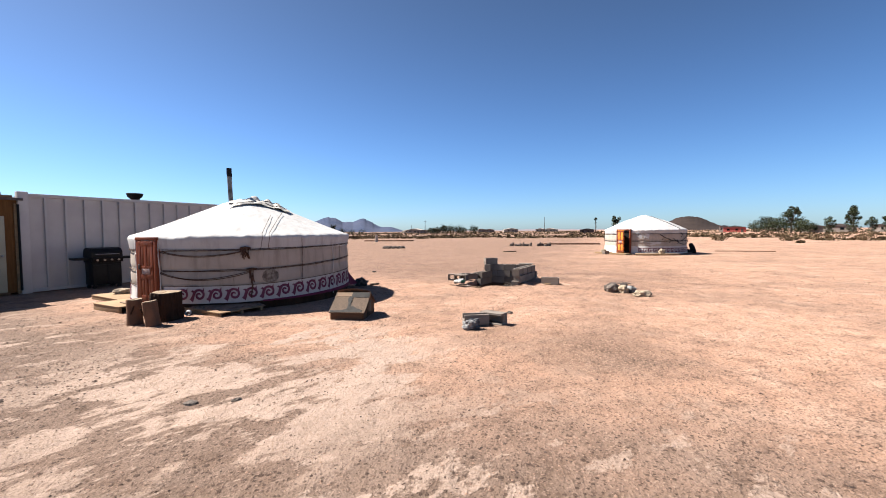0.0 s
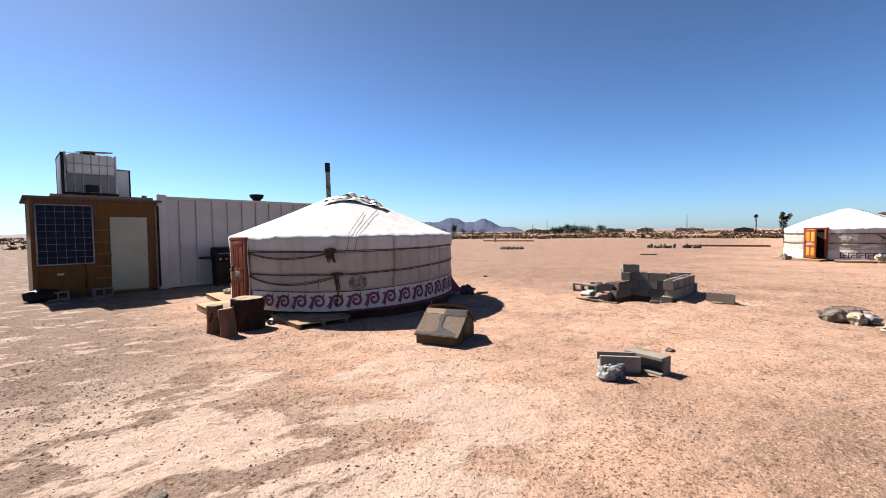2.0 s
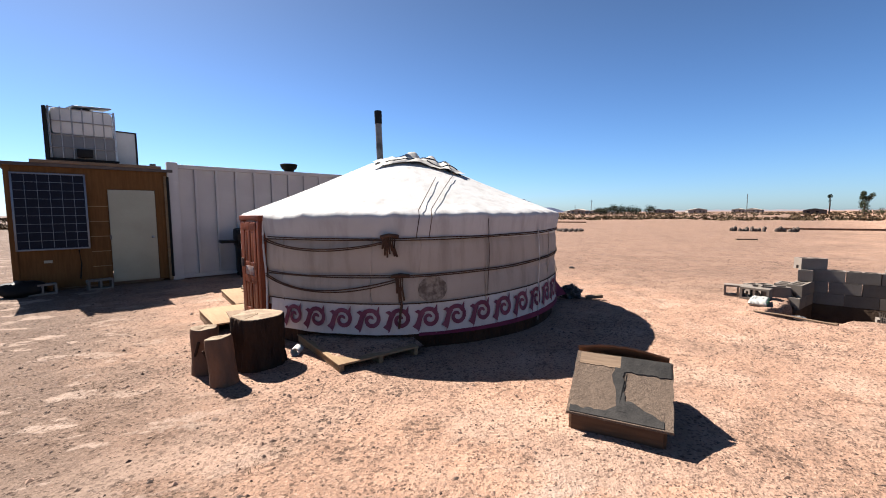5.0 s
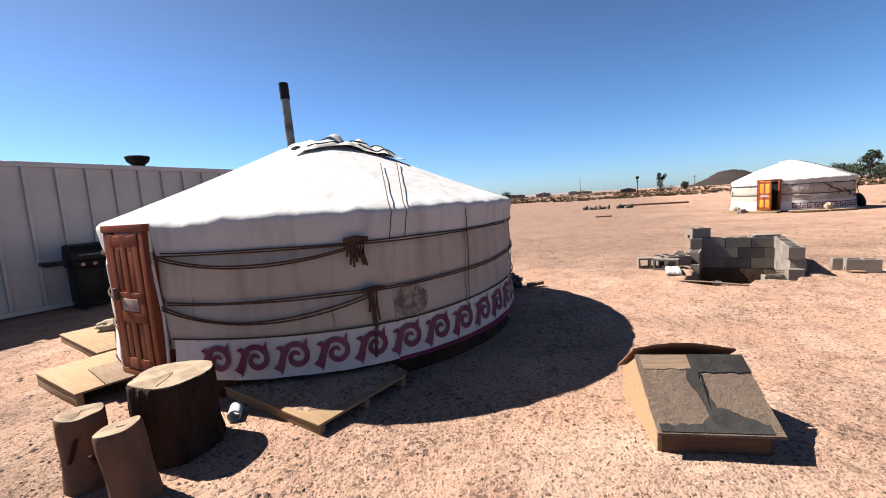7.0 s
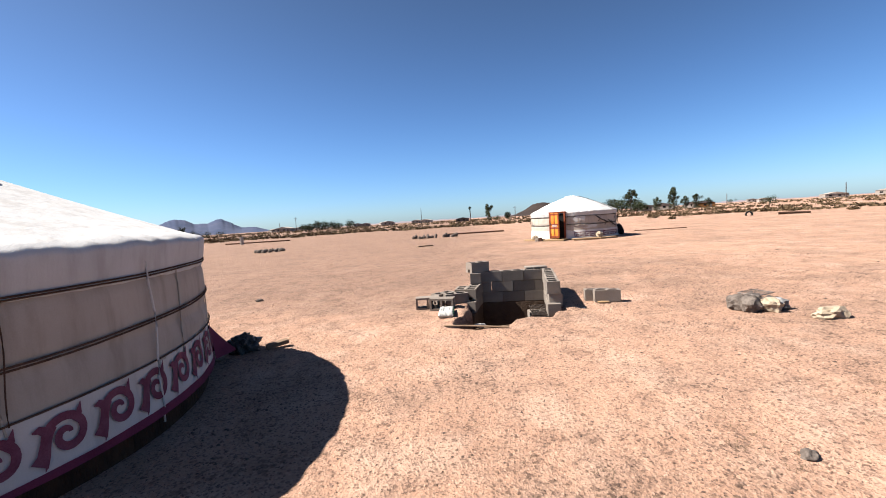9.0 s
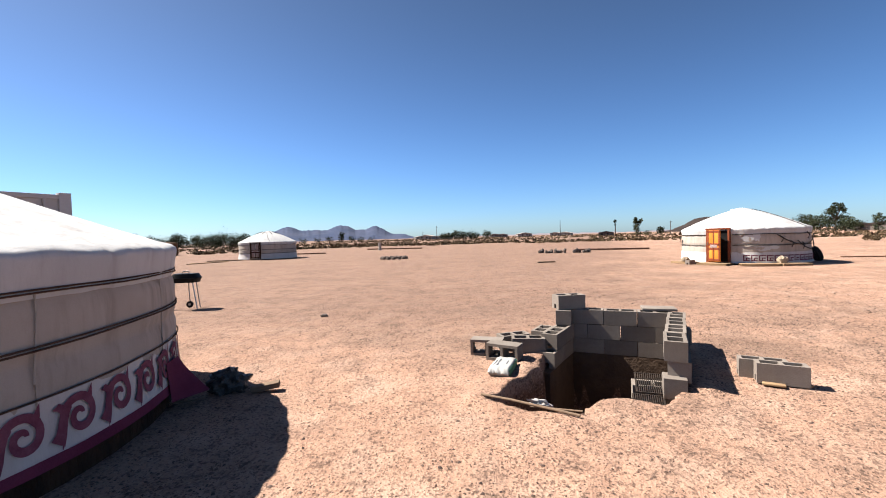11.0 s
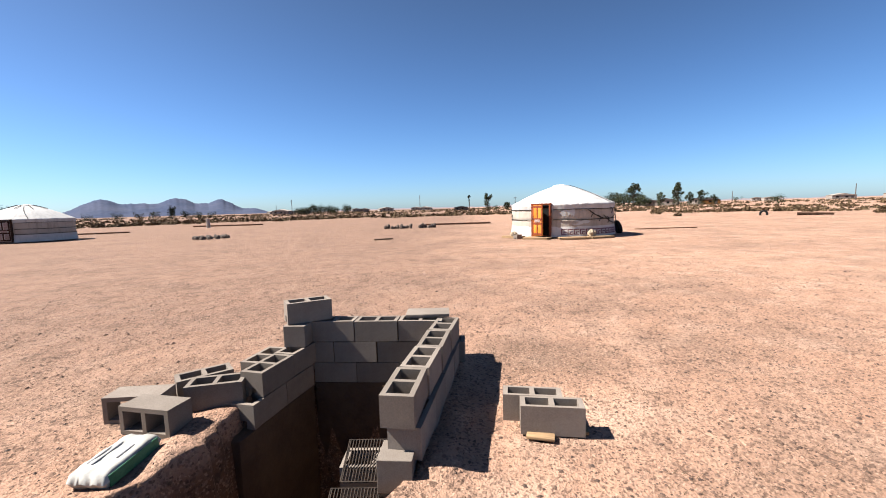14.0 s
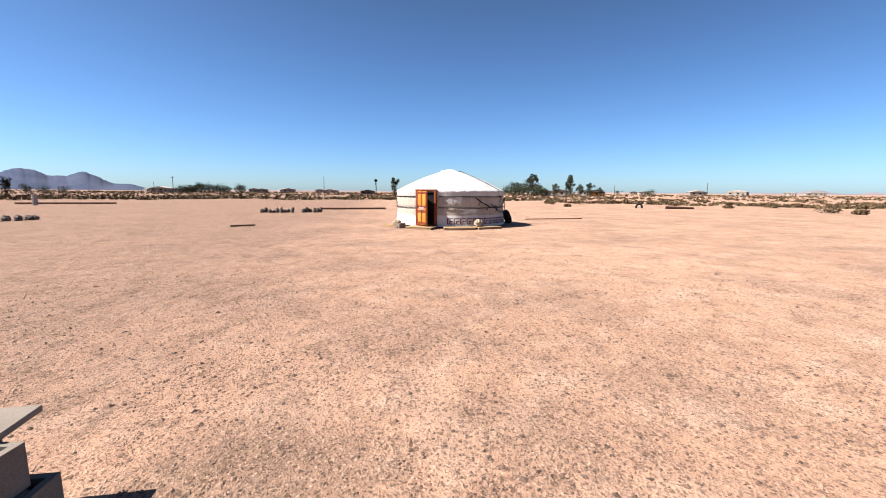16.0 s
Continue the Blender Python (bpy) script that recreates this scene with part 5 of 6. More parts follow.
def yard():
    # sheet pallets round the foot of the yurt
    p = platform("pallet", -4.08, 7.92, -30, 1.34, 0.86, 0.09, "low plywood pallet half buried in gravel beside the yurt")
    bm = bmesh.new()
    rnd = random.Random(2)
    for _ in range(900):
        x, y = rnd.gauss(-0.1, 0.36), rnd.gauss(0.03, 0.2)
        if abs(x) < 0.62 and abs(y) < 0.42 and not (x > 0.4 and y < -0.15):
            bmesh.ops.create_icosphere(bm, subdivisions=1, radius=rnd.uniform(0.006, 0.014), matrix=p.matrix_world @ Matrix.Translation((x, y, 0.115)) @ Matrix.Diagonal((1.2, 1, 0.7, 1)))
    n = 26
    heap = bmesh.new()
    g = []
    for i in range(n + 1):
        row = []
        for j in range(n + 1):
            u, v = -0.66 + 1.32 * i / n, -0.42 + 0.92 * j / n
            out = min(u + 0.62 + 0.10 * noise.noise((v * 5, 1, 0)), v + 0.40 + 0.09 * noise.noise((u * 5, 3, 0)) - max(0, u - 0.38) * 0.6, 0.60 - u + 0.08 * noise.noise((v * 6, 5, 0)))
            z = 0.088 + max(-0.012, min(0.035, out * 0.22)) + 0.006 * noise.noise((u * 12, v * 12, 2))
            p3 = p.matrix_world @ Vector((u, v, z))
            row.append(heap.verts.new(p3))
        g.append(row)
    for a, b in zip(g, g[1:]):
        for j in range(n):
            heap.faces.new((a[j], a[j + 1], b[j + 1], b[j]))
    single("sand_heap", heap, GROUND, Matrix(), "tan gravelly sand heaped over the pallet", "sand", kind="stuff", smooth=60)
    tagged(single("gravel", bm, PEBBLE, Matrix(), "tan gravel spilled on the pallet", "gravel", kind="stuff"))
    platform("pallet", -6.14, 8.22, -27, 1.02, 0.82, 0.13, "pale plywood-topped pallet before the yurt door")
    single("plywood_sheet", boxes((0.62, 0.46, 0.016, None, 0.002)), LUMBER, pose(-5.86, 8.12, 0.134, 0, 0, -33), "weathered plywood sheet lying on the pallet", "board")
    platform("pallet", -7.15, 9.35, -30, 1.45, 0.8, 0.10, "sandy plywood pallet by the yurt wall")
    stone("stone", -7.35, 9.55, 0.42, 0.28, 0.16, 20, ROCK_PALE, "flat pale stone lying on a pallet", 4.0, z=0.10)
    log_stump(-4.62, 7.15, 0.240, 0.49, 0, 40, BARK, "thick dark-barked log stump with a sawn top", 1.0, 0.06)
    log_stump(-4.91, 6.81, 0.112, 0.42, 0, 0, BARK_SMOOTH, "short upright log with grey bark", 4.0, 0.03)
    log_stump(-4.50, 6.68, 0.108, 0.41, 8, -90, BARK_SMOOTH, "short upright log with cracked brown bark", 7.0, 0.03)
    # short white pipe
    c = empty("plastic_pipe", pose(-4.45, 7.48, 0.045, 90, 0, 25), "short white plastic pipe lying on gravel", "pipe")
    part("pipe_wall", lathe(bmesh.new(), [(0.045, -0.07), (0.045, 0.07), (0.036, 0.07), (0.036, -0.07), (0.045, -0.07)], 24, close=False), PLASTIC_WHITE, c)
    dog_house()
    # in the yurt's shadow
    single("trash_bag", lump(bmesh.new(), 0.34, 0.27, 0.25, 0.35, 6.0, 4, None, 2.6), TRASH, pose(-2.18, 11.46, 0, 0, 0, 30), "crumpled dark plastic bag in the yurt's shadow", "bag", smooth=50)
    single("wood_wedge", boxes((0.26, 0.1, 0.05, pose(0, 0, 0, 0, -6, 0), 0.004)), LUMBER, pose(-1.80, 11.45, 0.02, 0, 0, 18), "short weathered wood offcut on the ground", "board")
    single("twig", tube(bmesh.new(), [(0, 0, 0.012), (0.3, 0.08, 0.02), (0.62, 0.2, 0.012)], 0.007, 6), LUMBER, pose(-2.95, 11.0, 0.0), "thin dry twig on the ground", "twig")
    # white rock and channel blocks south of the pit
    single("rock", lump(bmesh.new(), 0.27, 0.19, 0.20, 0.3, 11.0, 4), ROCK_WHITE, pose(0.66, 6.36, -0.01, 0, 0, 15), "white and dark veined rock on gravel", "stone", smooth=25)
    stone("stone", 1.42, 7.62, 0.11, 0.08, 0.06, 10, ROCK, "small brown stone on bare ground", 2.0)
    stone("stone", -1.9, 3.65, 0.12, 0.09, 0.04, 0, ROCK, "small dark clod on cracked ground", 9.0)
    stone("stone", -1.53, 3.72, 0.09, 0.05, 0.035, 30, ROCK, "small dark clod on cracked ground", 10.0)
    stone("stone", -2.57, 15.27, 0.14, 0.09, 0.07, 0, ROCK, "small dark stone on open gravel", 12.0)
    for k, (x, y, rx, z, rz, lb) in enumerate(((0.75, 6.66, 0, 0.0, 9, "grey channel block standing on gravel"), (1.10, 6.86, 90, 0.097, -36, "grey channel block lying on its side on gravel"))):
        ob = new("concrete_block", CHANNEL)
        ob.matrix_world = pose(x, y, z + land(x, y) - 0.004, rx, 0, rz)
        tagged(ob, lb, "concrete block", "loose concrete blocks")
    # ring of fire stones with a wire grate
    for i, (a, s, mt) in enumerate(((0, 0.22, ROCK), (52, 0.26, ROCK), (105, 0.24, ROCK), (160, 0.30, ROCK), (205, 0.30, ROCK), (262, 0.27, ROCK_PALE), (312, 0.24, ROCK_WHITE))):
        stone("stone", 4.45 + 0.24 * math.cos(radians(a)), 10.18 + 0.22 * math.sin(radians(a)), s, s * 0.8, s * 0.85, a, mt, "rounded stone of a small fire ring", 20.0 + i, "fire ring stones")
    g = empty("wire_grate", pose(4.45, 10.18, 0.21, 2, 0, 10), "rusty wire grate resting on the fire ring", "grate")
    part("rim", tube(bmesh.new(), [(-0.19, -0.13, 0), (0.17, -0.13, 0), (0.17, 0.13, 0), (-0.19, 0.13, 0), (-0.19, -0.13, 0)], 0.006, 6), RUST_DARK, g)
    for i in range(9):
        part("bar", tube(bmesh.new(), [(-0.18 + 0.04 * i, -0.13, 0), (-0.18 + 0.04 * i, 0.13, 0)], 0.003, 5), RUST_DARK, g)
    single("rock", lump(bmesh.new(), 0.40, 0.24, 0.17, 0.3, 31.0), ROCK_PALE, pose(4.62, 9.42, -0.01, 0, 0, -12), "flat pale yellowish rock on bare ground", "stone", smooth=25)
    # barbecues
    gas_grill(pose(-9.42, 11.37, 0, 0, 0, 60))
    charcoal_grill(pose(-6.17, 16.5, 0.0, 0, 0, 8))


PEBBLE = Nodes("pebble", 0.9)
PEBBLE.colour(PEBBLE.mix(PEBBLE.island(), (0.040, 0.023, 0.016), (0.25, 0.150, 0.104)))
PEBBLE = PEBBLE.m
bm_ch = boxes((0.397, 0.194, 0.04, None, 0.003), (0.397, 0.032, 0.19, Matrix.Translation((0, -0.081, 0)), 0.003), (0.397, 0.032, 0.19, Matrix.Translation((0, 0.081, 0)), 0.003),
              (0.032, 0.13, 0.11, Matrix.Translation((-0.1825, 0, 0.001))), (0.032, 0.13, 0.11, Matrix.Translation((0.1825, 0, 0.001))))
CHANNEL = mesh(bm_ch, "channel_block", CONCRETE)
yard()


# ---- round the pit ----
def pit_things():
    # sack of cement
    s = empty("cement_sack", pose(0.56, 11.97, 0.0, 0, -3, 70), "white paper cement sack with green print, on gravel", "sack")
    bm = bmesh.new()
    n = 18
    for sgn in (1, -1):
        g = []
        for i in range(n + 1):
            row = []
            for j in range(n + 1):
                u, v = i / n * 2 - 1, j / n * 2 - 1
                puff = max(0.0, (1 - abs(u) ** 9) * (1 - abs(v) ** 9)) ** 0.4
                row.append(bm.verts.new((u * 0.205, v * 0.115, 0.052 + sgn * 0.048 * puff + 0.010 * noise.noise((u * 3, v * 3, sgn)))))
            g.append(row)
        for p, q in zip(g, g[1:]):
            for j in range(n):
                bm.faces.new((p[j], p[j + 1], q[j + 1], q[j]))
    bmesh.ops.remove_doubles(bm, verts=bm.verts, dist=0.002)
    part("sack_body", bm, BAG_WHITE, s, "", 60)
    part("print_panel", boxes((0.34, 0.008, 0.066, pose(0, -0.114, 0.018, -4), 0.003)), BAG_GREEN, s, "green printed side panel")
    for k, (yy, l) in enumerate(((0.07, 0.16), (0.04, 0.20), (-0.05, 0.12))):
        part("print_bar", boxes((l, 0.009, 0.003, Matrix.Translation((0.02 * k - 0.03, yy, 0.1015)))), BARS, s, "grey line of unreadable print", None)
    # sticks along the near edge
    single("wooden_stick", tube(bmesh.new(), [(0.30, 11.20, 0.05), (0.55, 11.06, 0.055), (1.06, 10.80, 0.03)], 0.012, 8), LUMBER, Matrix(), "long weathered stick along the pit edge", "stick")
    single("wooden_stick", tube(bmesh.new(), [(0.72, 11.10, -0.02), (1.10, 10.88, 0.03)], 0.008, 8), LUMBER, Matrix(), "short stick beside the pit edge", "stick")
    single("cloth_scrap", lump(bmesh.new(), 0.20, 0.09, 0.06, 0.5, 41.0, 4, None, 2.2), CANVAS_FLAP, pose(0.80, 11.10, -0.02, 0, 20, 20), "torn white sack scrap at the pit edge", "cloth", smooth=50)
    # steps of blocks with wire racks laid on them
    for i, (x, y, z, rz) in enumerate(((2.00, 11.66, -0.22, -17), (1.92, 11.48, -0.42, -17), (1.84, 11.30, -0.66, -17))):
        ob = new("concrete_block", BLOCK)
        ob.matrix_world = pose(x, y, z, 0, 0, rz)
        tagged(ob, "grey concrete block set as a step into the pit", "concrete block", "pit steps")
    for x, y, z, tilt in ((1.95, 11.61, -0.01, 24), (1.83, 11.36, -0.13, 26)):
        r = empty("wire_rack", pose(x, y, z, tilt, 0, -17), "rusty black wire rack lying on the pit steps", "rack", "wire racks")
        part("rim", tube(bmesh.new(), [(-0.135, -0.13, 0), (0.135, -0.13, 0), (0.135, 0.13, 0), (-0.135, 0.13, 0), (-0.135, -0.13, 0)], 0.006, 6), WIRE, r)
        for k in range(15):
            xx = -0.126 + 0.018 * k
            part("wire", tube(bmesh.new(), [(xx, -0.13, 0.002), (xx, 0.13, 0.002)], 0.004, 5), WIRE, r)
        for yy in (-0.06, 0.06):
            part("cross_wire", tube(bmesh.new(), [(-0.13, yy, -0.004), (0.13, yy, -0.004)], 0.004, 5), WIRE, r)
    # boards under the loose blocks
    single("board", boxes((0.17, 0.07, 0.018, None, 0.003)), PLY_EDGE, pose(2.99, 11.47, 0.012, 0, 0, -32), "split yellow board on the ground", "board")
    single("board", boxes((0.13, 0.20, 0.018, None, 0.003)), PLY_EDGE, pose(3.27, 11.52, 0.012, 0, 3, -24), "short yellow board on the ground", "board")


pit_things()


# ---- car ----
def car():
    fx, fy = 0.84, -0.55
    ang = math.degrees(math.atan2(fy, fx))
    c = empty("car", pose(-14.35, 24.35, 0, 0, 0, ang) @ Matrix.Scale(0.93, 4), "dark red parked sport utility vehicle with its rear hatch open", "car")
    # local: x forwards, front axle at x = 1.48, width 1.96
    def loft(rows, mat, name, parent=c, label="", smooth=40):
        """rows: x, half width at the bottom, z bottom, half width at the top, z top."""
        bm = bmesh.new()
        rings = []
        for x, wb, zb, wt, zt in rows:
            zm = zb + (zt - zb) * 0.55
            wm = max(wb, wt) * 1.0
            ring = [(x, -wb, zb), (x, -wm, zb + (zt - zb) * 0.25), (x, -wm, zm), (x, -wt, zt - 0.03), (x, -wt + 0.08, zt), (x, 0, zt + 0.02), (x, wt - 0.08, zt), (x, wt, zt - 0.03), (x, wm, zm), (x, wm, zb + (zt - zb) * 0.25), (x, wb, zb)]
            rings.append([bm.verts.new(p) for p in ring])
        for a, b in zip(rings, rings[1:]):
            for i in range(11):
                bm.faces.new((a[i], a[(i + 1) % 11], b[(i + 1) % 11], b[i]))
        bm.faces.new(rings[0])
        bm.faces.new(rings[-1][::-1])
        return part(name, bm, mat, parent, label, smooth)
    loft([(-2.35, 0.78, 0.42, 0.80, 0.95), (-2.25, 0.90, 0.33, 0.92, 1.10), (-1.2, 0.95, 0.28, 0.95, 1.14), (0.4, 0.95, 0.28, 0.95, 1.12), (1.1, 0.95, 0.30, 0.93, 1.12), (1.9, 0.94, 0.32, 0.88, 1.07), (2.28, 0.90, 0.34, 0.82, 1.00), (2.42, 0.80, 0.40, 0.74, 0.84)], CAR_PAINT, "body", c, "glossy dark red body")
    loft([(-2.15, 0.86, 1.08, 0.66, 1.50), (-1.9, 0.90, 1.10, 0.72, 1.70), (-0.6, 0.91, 1.10, 0.74, 1.77), (0.25, 0.91, 1.10, 0.72, 1.74), (0.55, 0.91, 1.09, 0.70, 1.66), (1.25, 0.90, 1.08, 0.84, 1.13)], GLASS_DARK, "greenhouse", c, "tinted windows")
    loft([(-2.1, 0.70, 1.68, 0.66, 1.74), (-0.6, 0.75, 1.755, 0.72, 1.81), (0.2, 0.73, 1.735, 0.70, 1.785), (0.5, 0.70, 1.66, 0.67, 1.70)], CAR_PAINT, "roof")
    for s in (-1, 1):
        part("roof_rail", tube(bmesh.new(), [(-1.9, s * 0.66, 1.76), (-1.7, s * 0.68, 1.84), (0.0, s * 0.68, 1.84), (0.2, s * 0.66, 1.78)], 0.02, 8), CHROME, c)
        for x0, z0, x1, z1 in ((0.52, 1.66, 1.22, 1.13), (-0.55, 1.74, -0.55, 1.12), (-1.45, 1.70, -1.55, 1.12)):
            part("pillar", tube(bmesh.new(), [(x0, s * 0.735, z0), (x1, s * 0.915, z1)], 0.035, 6), CAR_PAINT, c)
        part("wing_mirror", boxes((0.16, 0.2, 0.15, Matrix.Translation((0.85, s * 1.05, 1.10)), 0.04)), CAR_PAINT, c)
        for x in (-0.1, -1.1):
            part("door_handle", boxes((0.18, 0.03, 0.03, Matrix.Translation((x, s * 0.965, 0.98)), 0.008)), CHROME, c)
        part("door_seam", boxes((0.012, 0.012, 0.75, Matrix.Translation((-0.55, s * 0.955, 0.34)))), BLACK, c)
        part("sill", boxes((2.5, 0.05, 0.1, Matrix.Translation((-0.05, s * 0.95, 0.30)), 0.015)), BLACK, c)
        h = part("headlight", boxes((0.10, 0.42, 0.10, pose(2.28, s * 0.66, 0.84, 0, 0, -s * 14), 0.02)), LENS_CLEAR, c, "slim headlight")
        part("headlight_trim", boxes((0.04, 0.42, 0.025, pose(2.33, s * 0.66, 0.815, 0, 0, -s * 14))), CHROME, h)
        part("fog_light", boxes((0.05, 0.18, 0.06, Matrix.Translation((2.40, s * 0.62, 0.50)), 0.015)), LENS_CLEAR, c)
        part("tail_light", boxes((0.05, 0.3, 0.12, Matrix.Translation((-2.31, s * 0.68, 0.98)), 0.015)), HOUSE_RED, c)
        for x in (1.48, -1.48):
            arch = part("wheel_arch", lathe(bmesh.new(), [(0.44, 0), (0.44, 0.03), (0.30, 0.03)], 30), BLACK, c)
            arch.matrix_local = pose(x, s * 0.945, 0.40, -90 * s, 0, 0)
            w = part("wheel", lathe(bmesh.new(), [(0.24, -0.12), (0.35, -0.12), (0.375, -0.09), (0.375, 0.09), (0.35, 0.12), (0.24, 0.12)], 36), RUBBER, c)
            w.matrix_local = pose(x, s * 0.86, 0.375, -90 * s, 0, 0)
            rim = part("rim", lathe(bmesh.new(), [(0.245, 0.09), (0.245, 0.122), (0.21, 0.125), (0.20, 0.09)], 30, close=False), CHROME, w)
            for k in range(5):
                part("spoke", boxes((0.045, 0.2, 0.02, turn(72 * k) @ Matrix.Translation((0, 0.11, 0.09)), 0.006)), STEEL, w)
    part("grille", boxes((0.06, 1.02, 0.13, Matrix.Translation((2.385, 0, 0.80)), 0.012)), BLACK, c, "black grille")
    for i in range(7):
        part("grille_slot", boxes((0.03, 0.085, 0.085, Matrix.Translation((2.41, -0.42 + 0.14 * i, 0.822)), 0.008)), RUST_DARK, c)
    part("lower_grille", boxes((0.05, 1.3, 0.2, Matrix.Translation((2.40, 0, 0.46)), 0.02)), BLACK, c)
    part("bumper_trim", boxes((0.05, 1.4, 0.03, Matrix.Translation((2.42, 0, 0.42)), 0.008)), CHROME, c)
    part("number_plate", boxes((0.015, 0.31, 0.15, Matrix.Translation((2.445, 0, 0.55)), 0.004)), PLATE, c, "white number plate")
    part("plate_print", boxes((0.004, 0.22, 0.04, Matrix.Translation((2.454, 0, 0.60)))), BARS, c, "dark bar of unreadable characters", None)
    h = part("hatch", boxes((1.05, 1.4, 0.07, pose(-2.40, 0, 1.93, 0, 8, 0), 0.03)), HATCH, c, "raised rear hatch")
    part("hatch_glass", boxes((0.6, 1.2, 0.02, pose(-2.44, 0, 2.002, 0, 8, 0), 0.006)), HATCH, h)
    for s in (-1, 1):
        part("hatch_strut", tube(bmesh.new(), [(-2.05, s * 0.66, 1.5), (-2.5, s * 0.62, 1.94)], 0.015, 6), STEEL, c)
        part("hatch_hinge", boxes((0.16, 0.08, 0.14, Matrix.Translation((-2.0, s * 0.5, 1.72)))), BLACK, c)


car()


# ---- middle distance ----
def tyre(m, label):
    t = empty("tyre", m, label, "tyre")
    part("tread", lathe(bmesh.new(), [(0.19, -0.09), (0.30, -0.10), (0.335, -0.06), (0.335, 0.06), (0.30, 0.10), (0.19, 0.09), (0.21, 0.0), (0.19, -0.09)], 32, close=False), RUBBER, t)


def middle():
    # boards round the second yurt
    def at(a, r):
        return 12.62 + r * math.cos(radians(a)), 26.78 + r * math.sin(radians(a))
    for a, r, w, d, rz, lb in ((-142, 2.80, 1.1, 0.7, -52, "low pallet step before the orange door"), (-172, 2.75, 1.0, 0.6, -78, "weathered pallet beside the yurt"), (-112, 2.75, 1.2, 0.6, -22, "weathered pallet beside the yurt"), (-88, 2.72, 1.1, 0.6, 2, "weathered pallet beside the yurt")):
        x, y = at(a, r)
        platform("pallet", x, y, rz, w, d, 0.09, lb)
    x, y = at(-160, 3.0)
    ob = new("concrete_block", BLOCK)
    ob.matrix_world = pose(x, y, 0.0, 0, 0, 30)
    tagged(ob, "grey concrete block on the ground by the pallets", "concrete block", "loose concrete blocks")
    x, y = at(-95, 2.7)
    stone("rock", x, y, 0.34, 0.3, 0.34, 0, ROCK_PALE, "pale rock resting on a pallet", 51.0, z=0.09)
    x, y = at(-168, 2.85)
    stone("rock", x, y, 0.34, 0.3, 0.28, 0, ROCK_PALE, "pale rock resting on a pallet", 52.0, z=0.09)
    x, y = at(-14, 2.75)
    tyre(pose(x, y, 0.30, 70, 0, 70), "old black tyre leaning on the yurt wall")
    x, y = at(4, 2.72)
    tyre(pose(x, y, 0.10, 0, 0, 0), "old black tyre lying beside the yurt")
    # half-buried tyre and a log, farther out
    tyre(pose(39.6, 37.1, 0.12, 90, 0, -40), "old black tyre half buried in sand")
    l = single("log", tube(bmesh.new(), [(-1.1, 0, 0.13), (0.2, 0.04, 0.12), (1.2, 0, 0.11)], 0.13, 10, 0.09), BARK, pose(40.9, 33.9, 0, 0, 0, -52), "dark log lying on the sand", "log")
    # ring of stones
    for i in range(13):
        a = i / 13 * 2 * math.pi
        stone("stone", -5.0 + 0.85 * math.cos(a), 36.6 + 0.65 * math.sin(a), 0.34, 0.28, 0.26, i * 40, ROCK, "dark stone of a fire ring", 60.0 + i, "far fire ring stones")
    # row of upright stones
    for i in range(17):
        s = i / 16
        if i in (9, 10):
            continue
        stone("stone", 5.9 + 3.6 * s, 39.8 - 0.7 * s + 0.15 * math.sin(i * 2.1), 0.26, 0.22, 0.34 + 0.1 * math.sin(i * 1.7), i * 30, ROCK, "dark upright stone in a row", 80.0 + i, "row of stones")
    single("timber_beam", boxes((5.6, 0.18, 0.14, None, 0.01)), BARK_SMOOTH, pose(12.6, 43.0, 0, 0, 0, -12.4), "long weathered timber lying on the ground", "beam")
    single("timber_beam", boxes((8.2, 0.25, 0.16, None, 0.01)), BARK_SMOOTH, pose(-9.8, 63.8, 0, 0, 0, -13), "long weathered timber lying on the ground", "beam")
    single("timber_beam", boxes((6.0, 0.2, 0.12, None, 0.01)), BARK_SMOOTH, pose(-18.5, 52.0, 0, 0, 0, 12), "long weathered timber lying on the ground", "beam")
    single("timber_board", boxes((0.9, 0.22, 0.06, None, 0.006)), LUMBER, pose(4.3, 29.0, 0.01, 0, 0, 8), "grey board lying on bare ground", "board")
    single("timber_board", boxes((3.0, 0.25, 0.06, None, 0.006)), PLY, pose(-19.2, 37.2, 0.01, 0, 0, 62), "pale board lying before the far yurt", "board")
    single("timber_board", boxes((2.6, 0.2, 0.08, None, 0.006)), LUMBER, pose(-19.6, 40.0, 0.01, 0, 0, 20), "grey board lying before the far yurt", "board")
    single("timber_board", boxes((3.4, 0.10, 0.05, None, 0.006)), BARK_SMOOTH, pose(19.4, 27.4, 0.0, 0, 0, -14), "dark board half covered by sand", "board")
    # rusty tank
    t = empty("water_tank", pose(-40.0, 60.5, 0), "brown rusty cylindrical tank on the ground", "tank")
    part("shell", lathe(bmesh.new(), [(1.12, 0), (1.15, 0.1), (1.15, 1.65), (1.12, 1.7), (0.4, 1.78)], 40), PLY_BROWN, t)
    part("hoop", lathe(bmesh.new(), [(1.15, 0.8), (1.19, 0.82), (1.19, 0.88), (1.15, 0.9)], 40, close=False), BARK_SMOOTH, t)
    single("fence_post", tube(bmesh.new(), [(0, 0, 0), (0, 0, 1.0)], 0.2, 8), HOUSE_PALE, pose(-11.0, 60.0, 0), "pale upright post in the scrub", "post")
    # dark trailer
    t = empty("trailer", pose(-36.6, 39.6, 0, 0, 0, 44), "dark box trailer parked on the gravel", "trailer")
    part("box_body", boxes((2.9, 6.0, 2.55, Matrix.Translation((0, 3.0, 0.5)), 0.05)), BLACK, t)
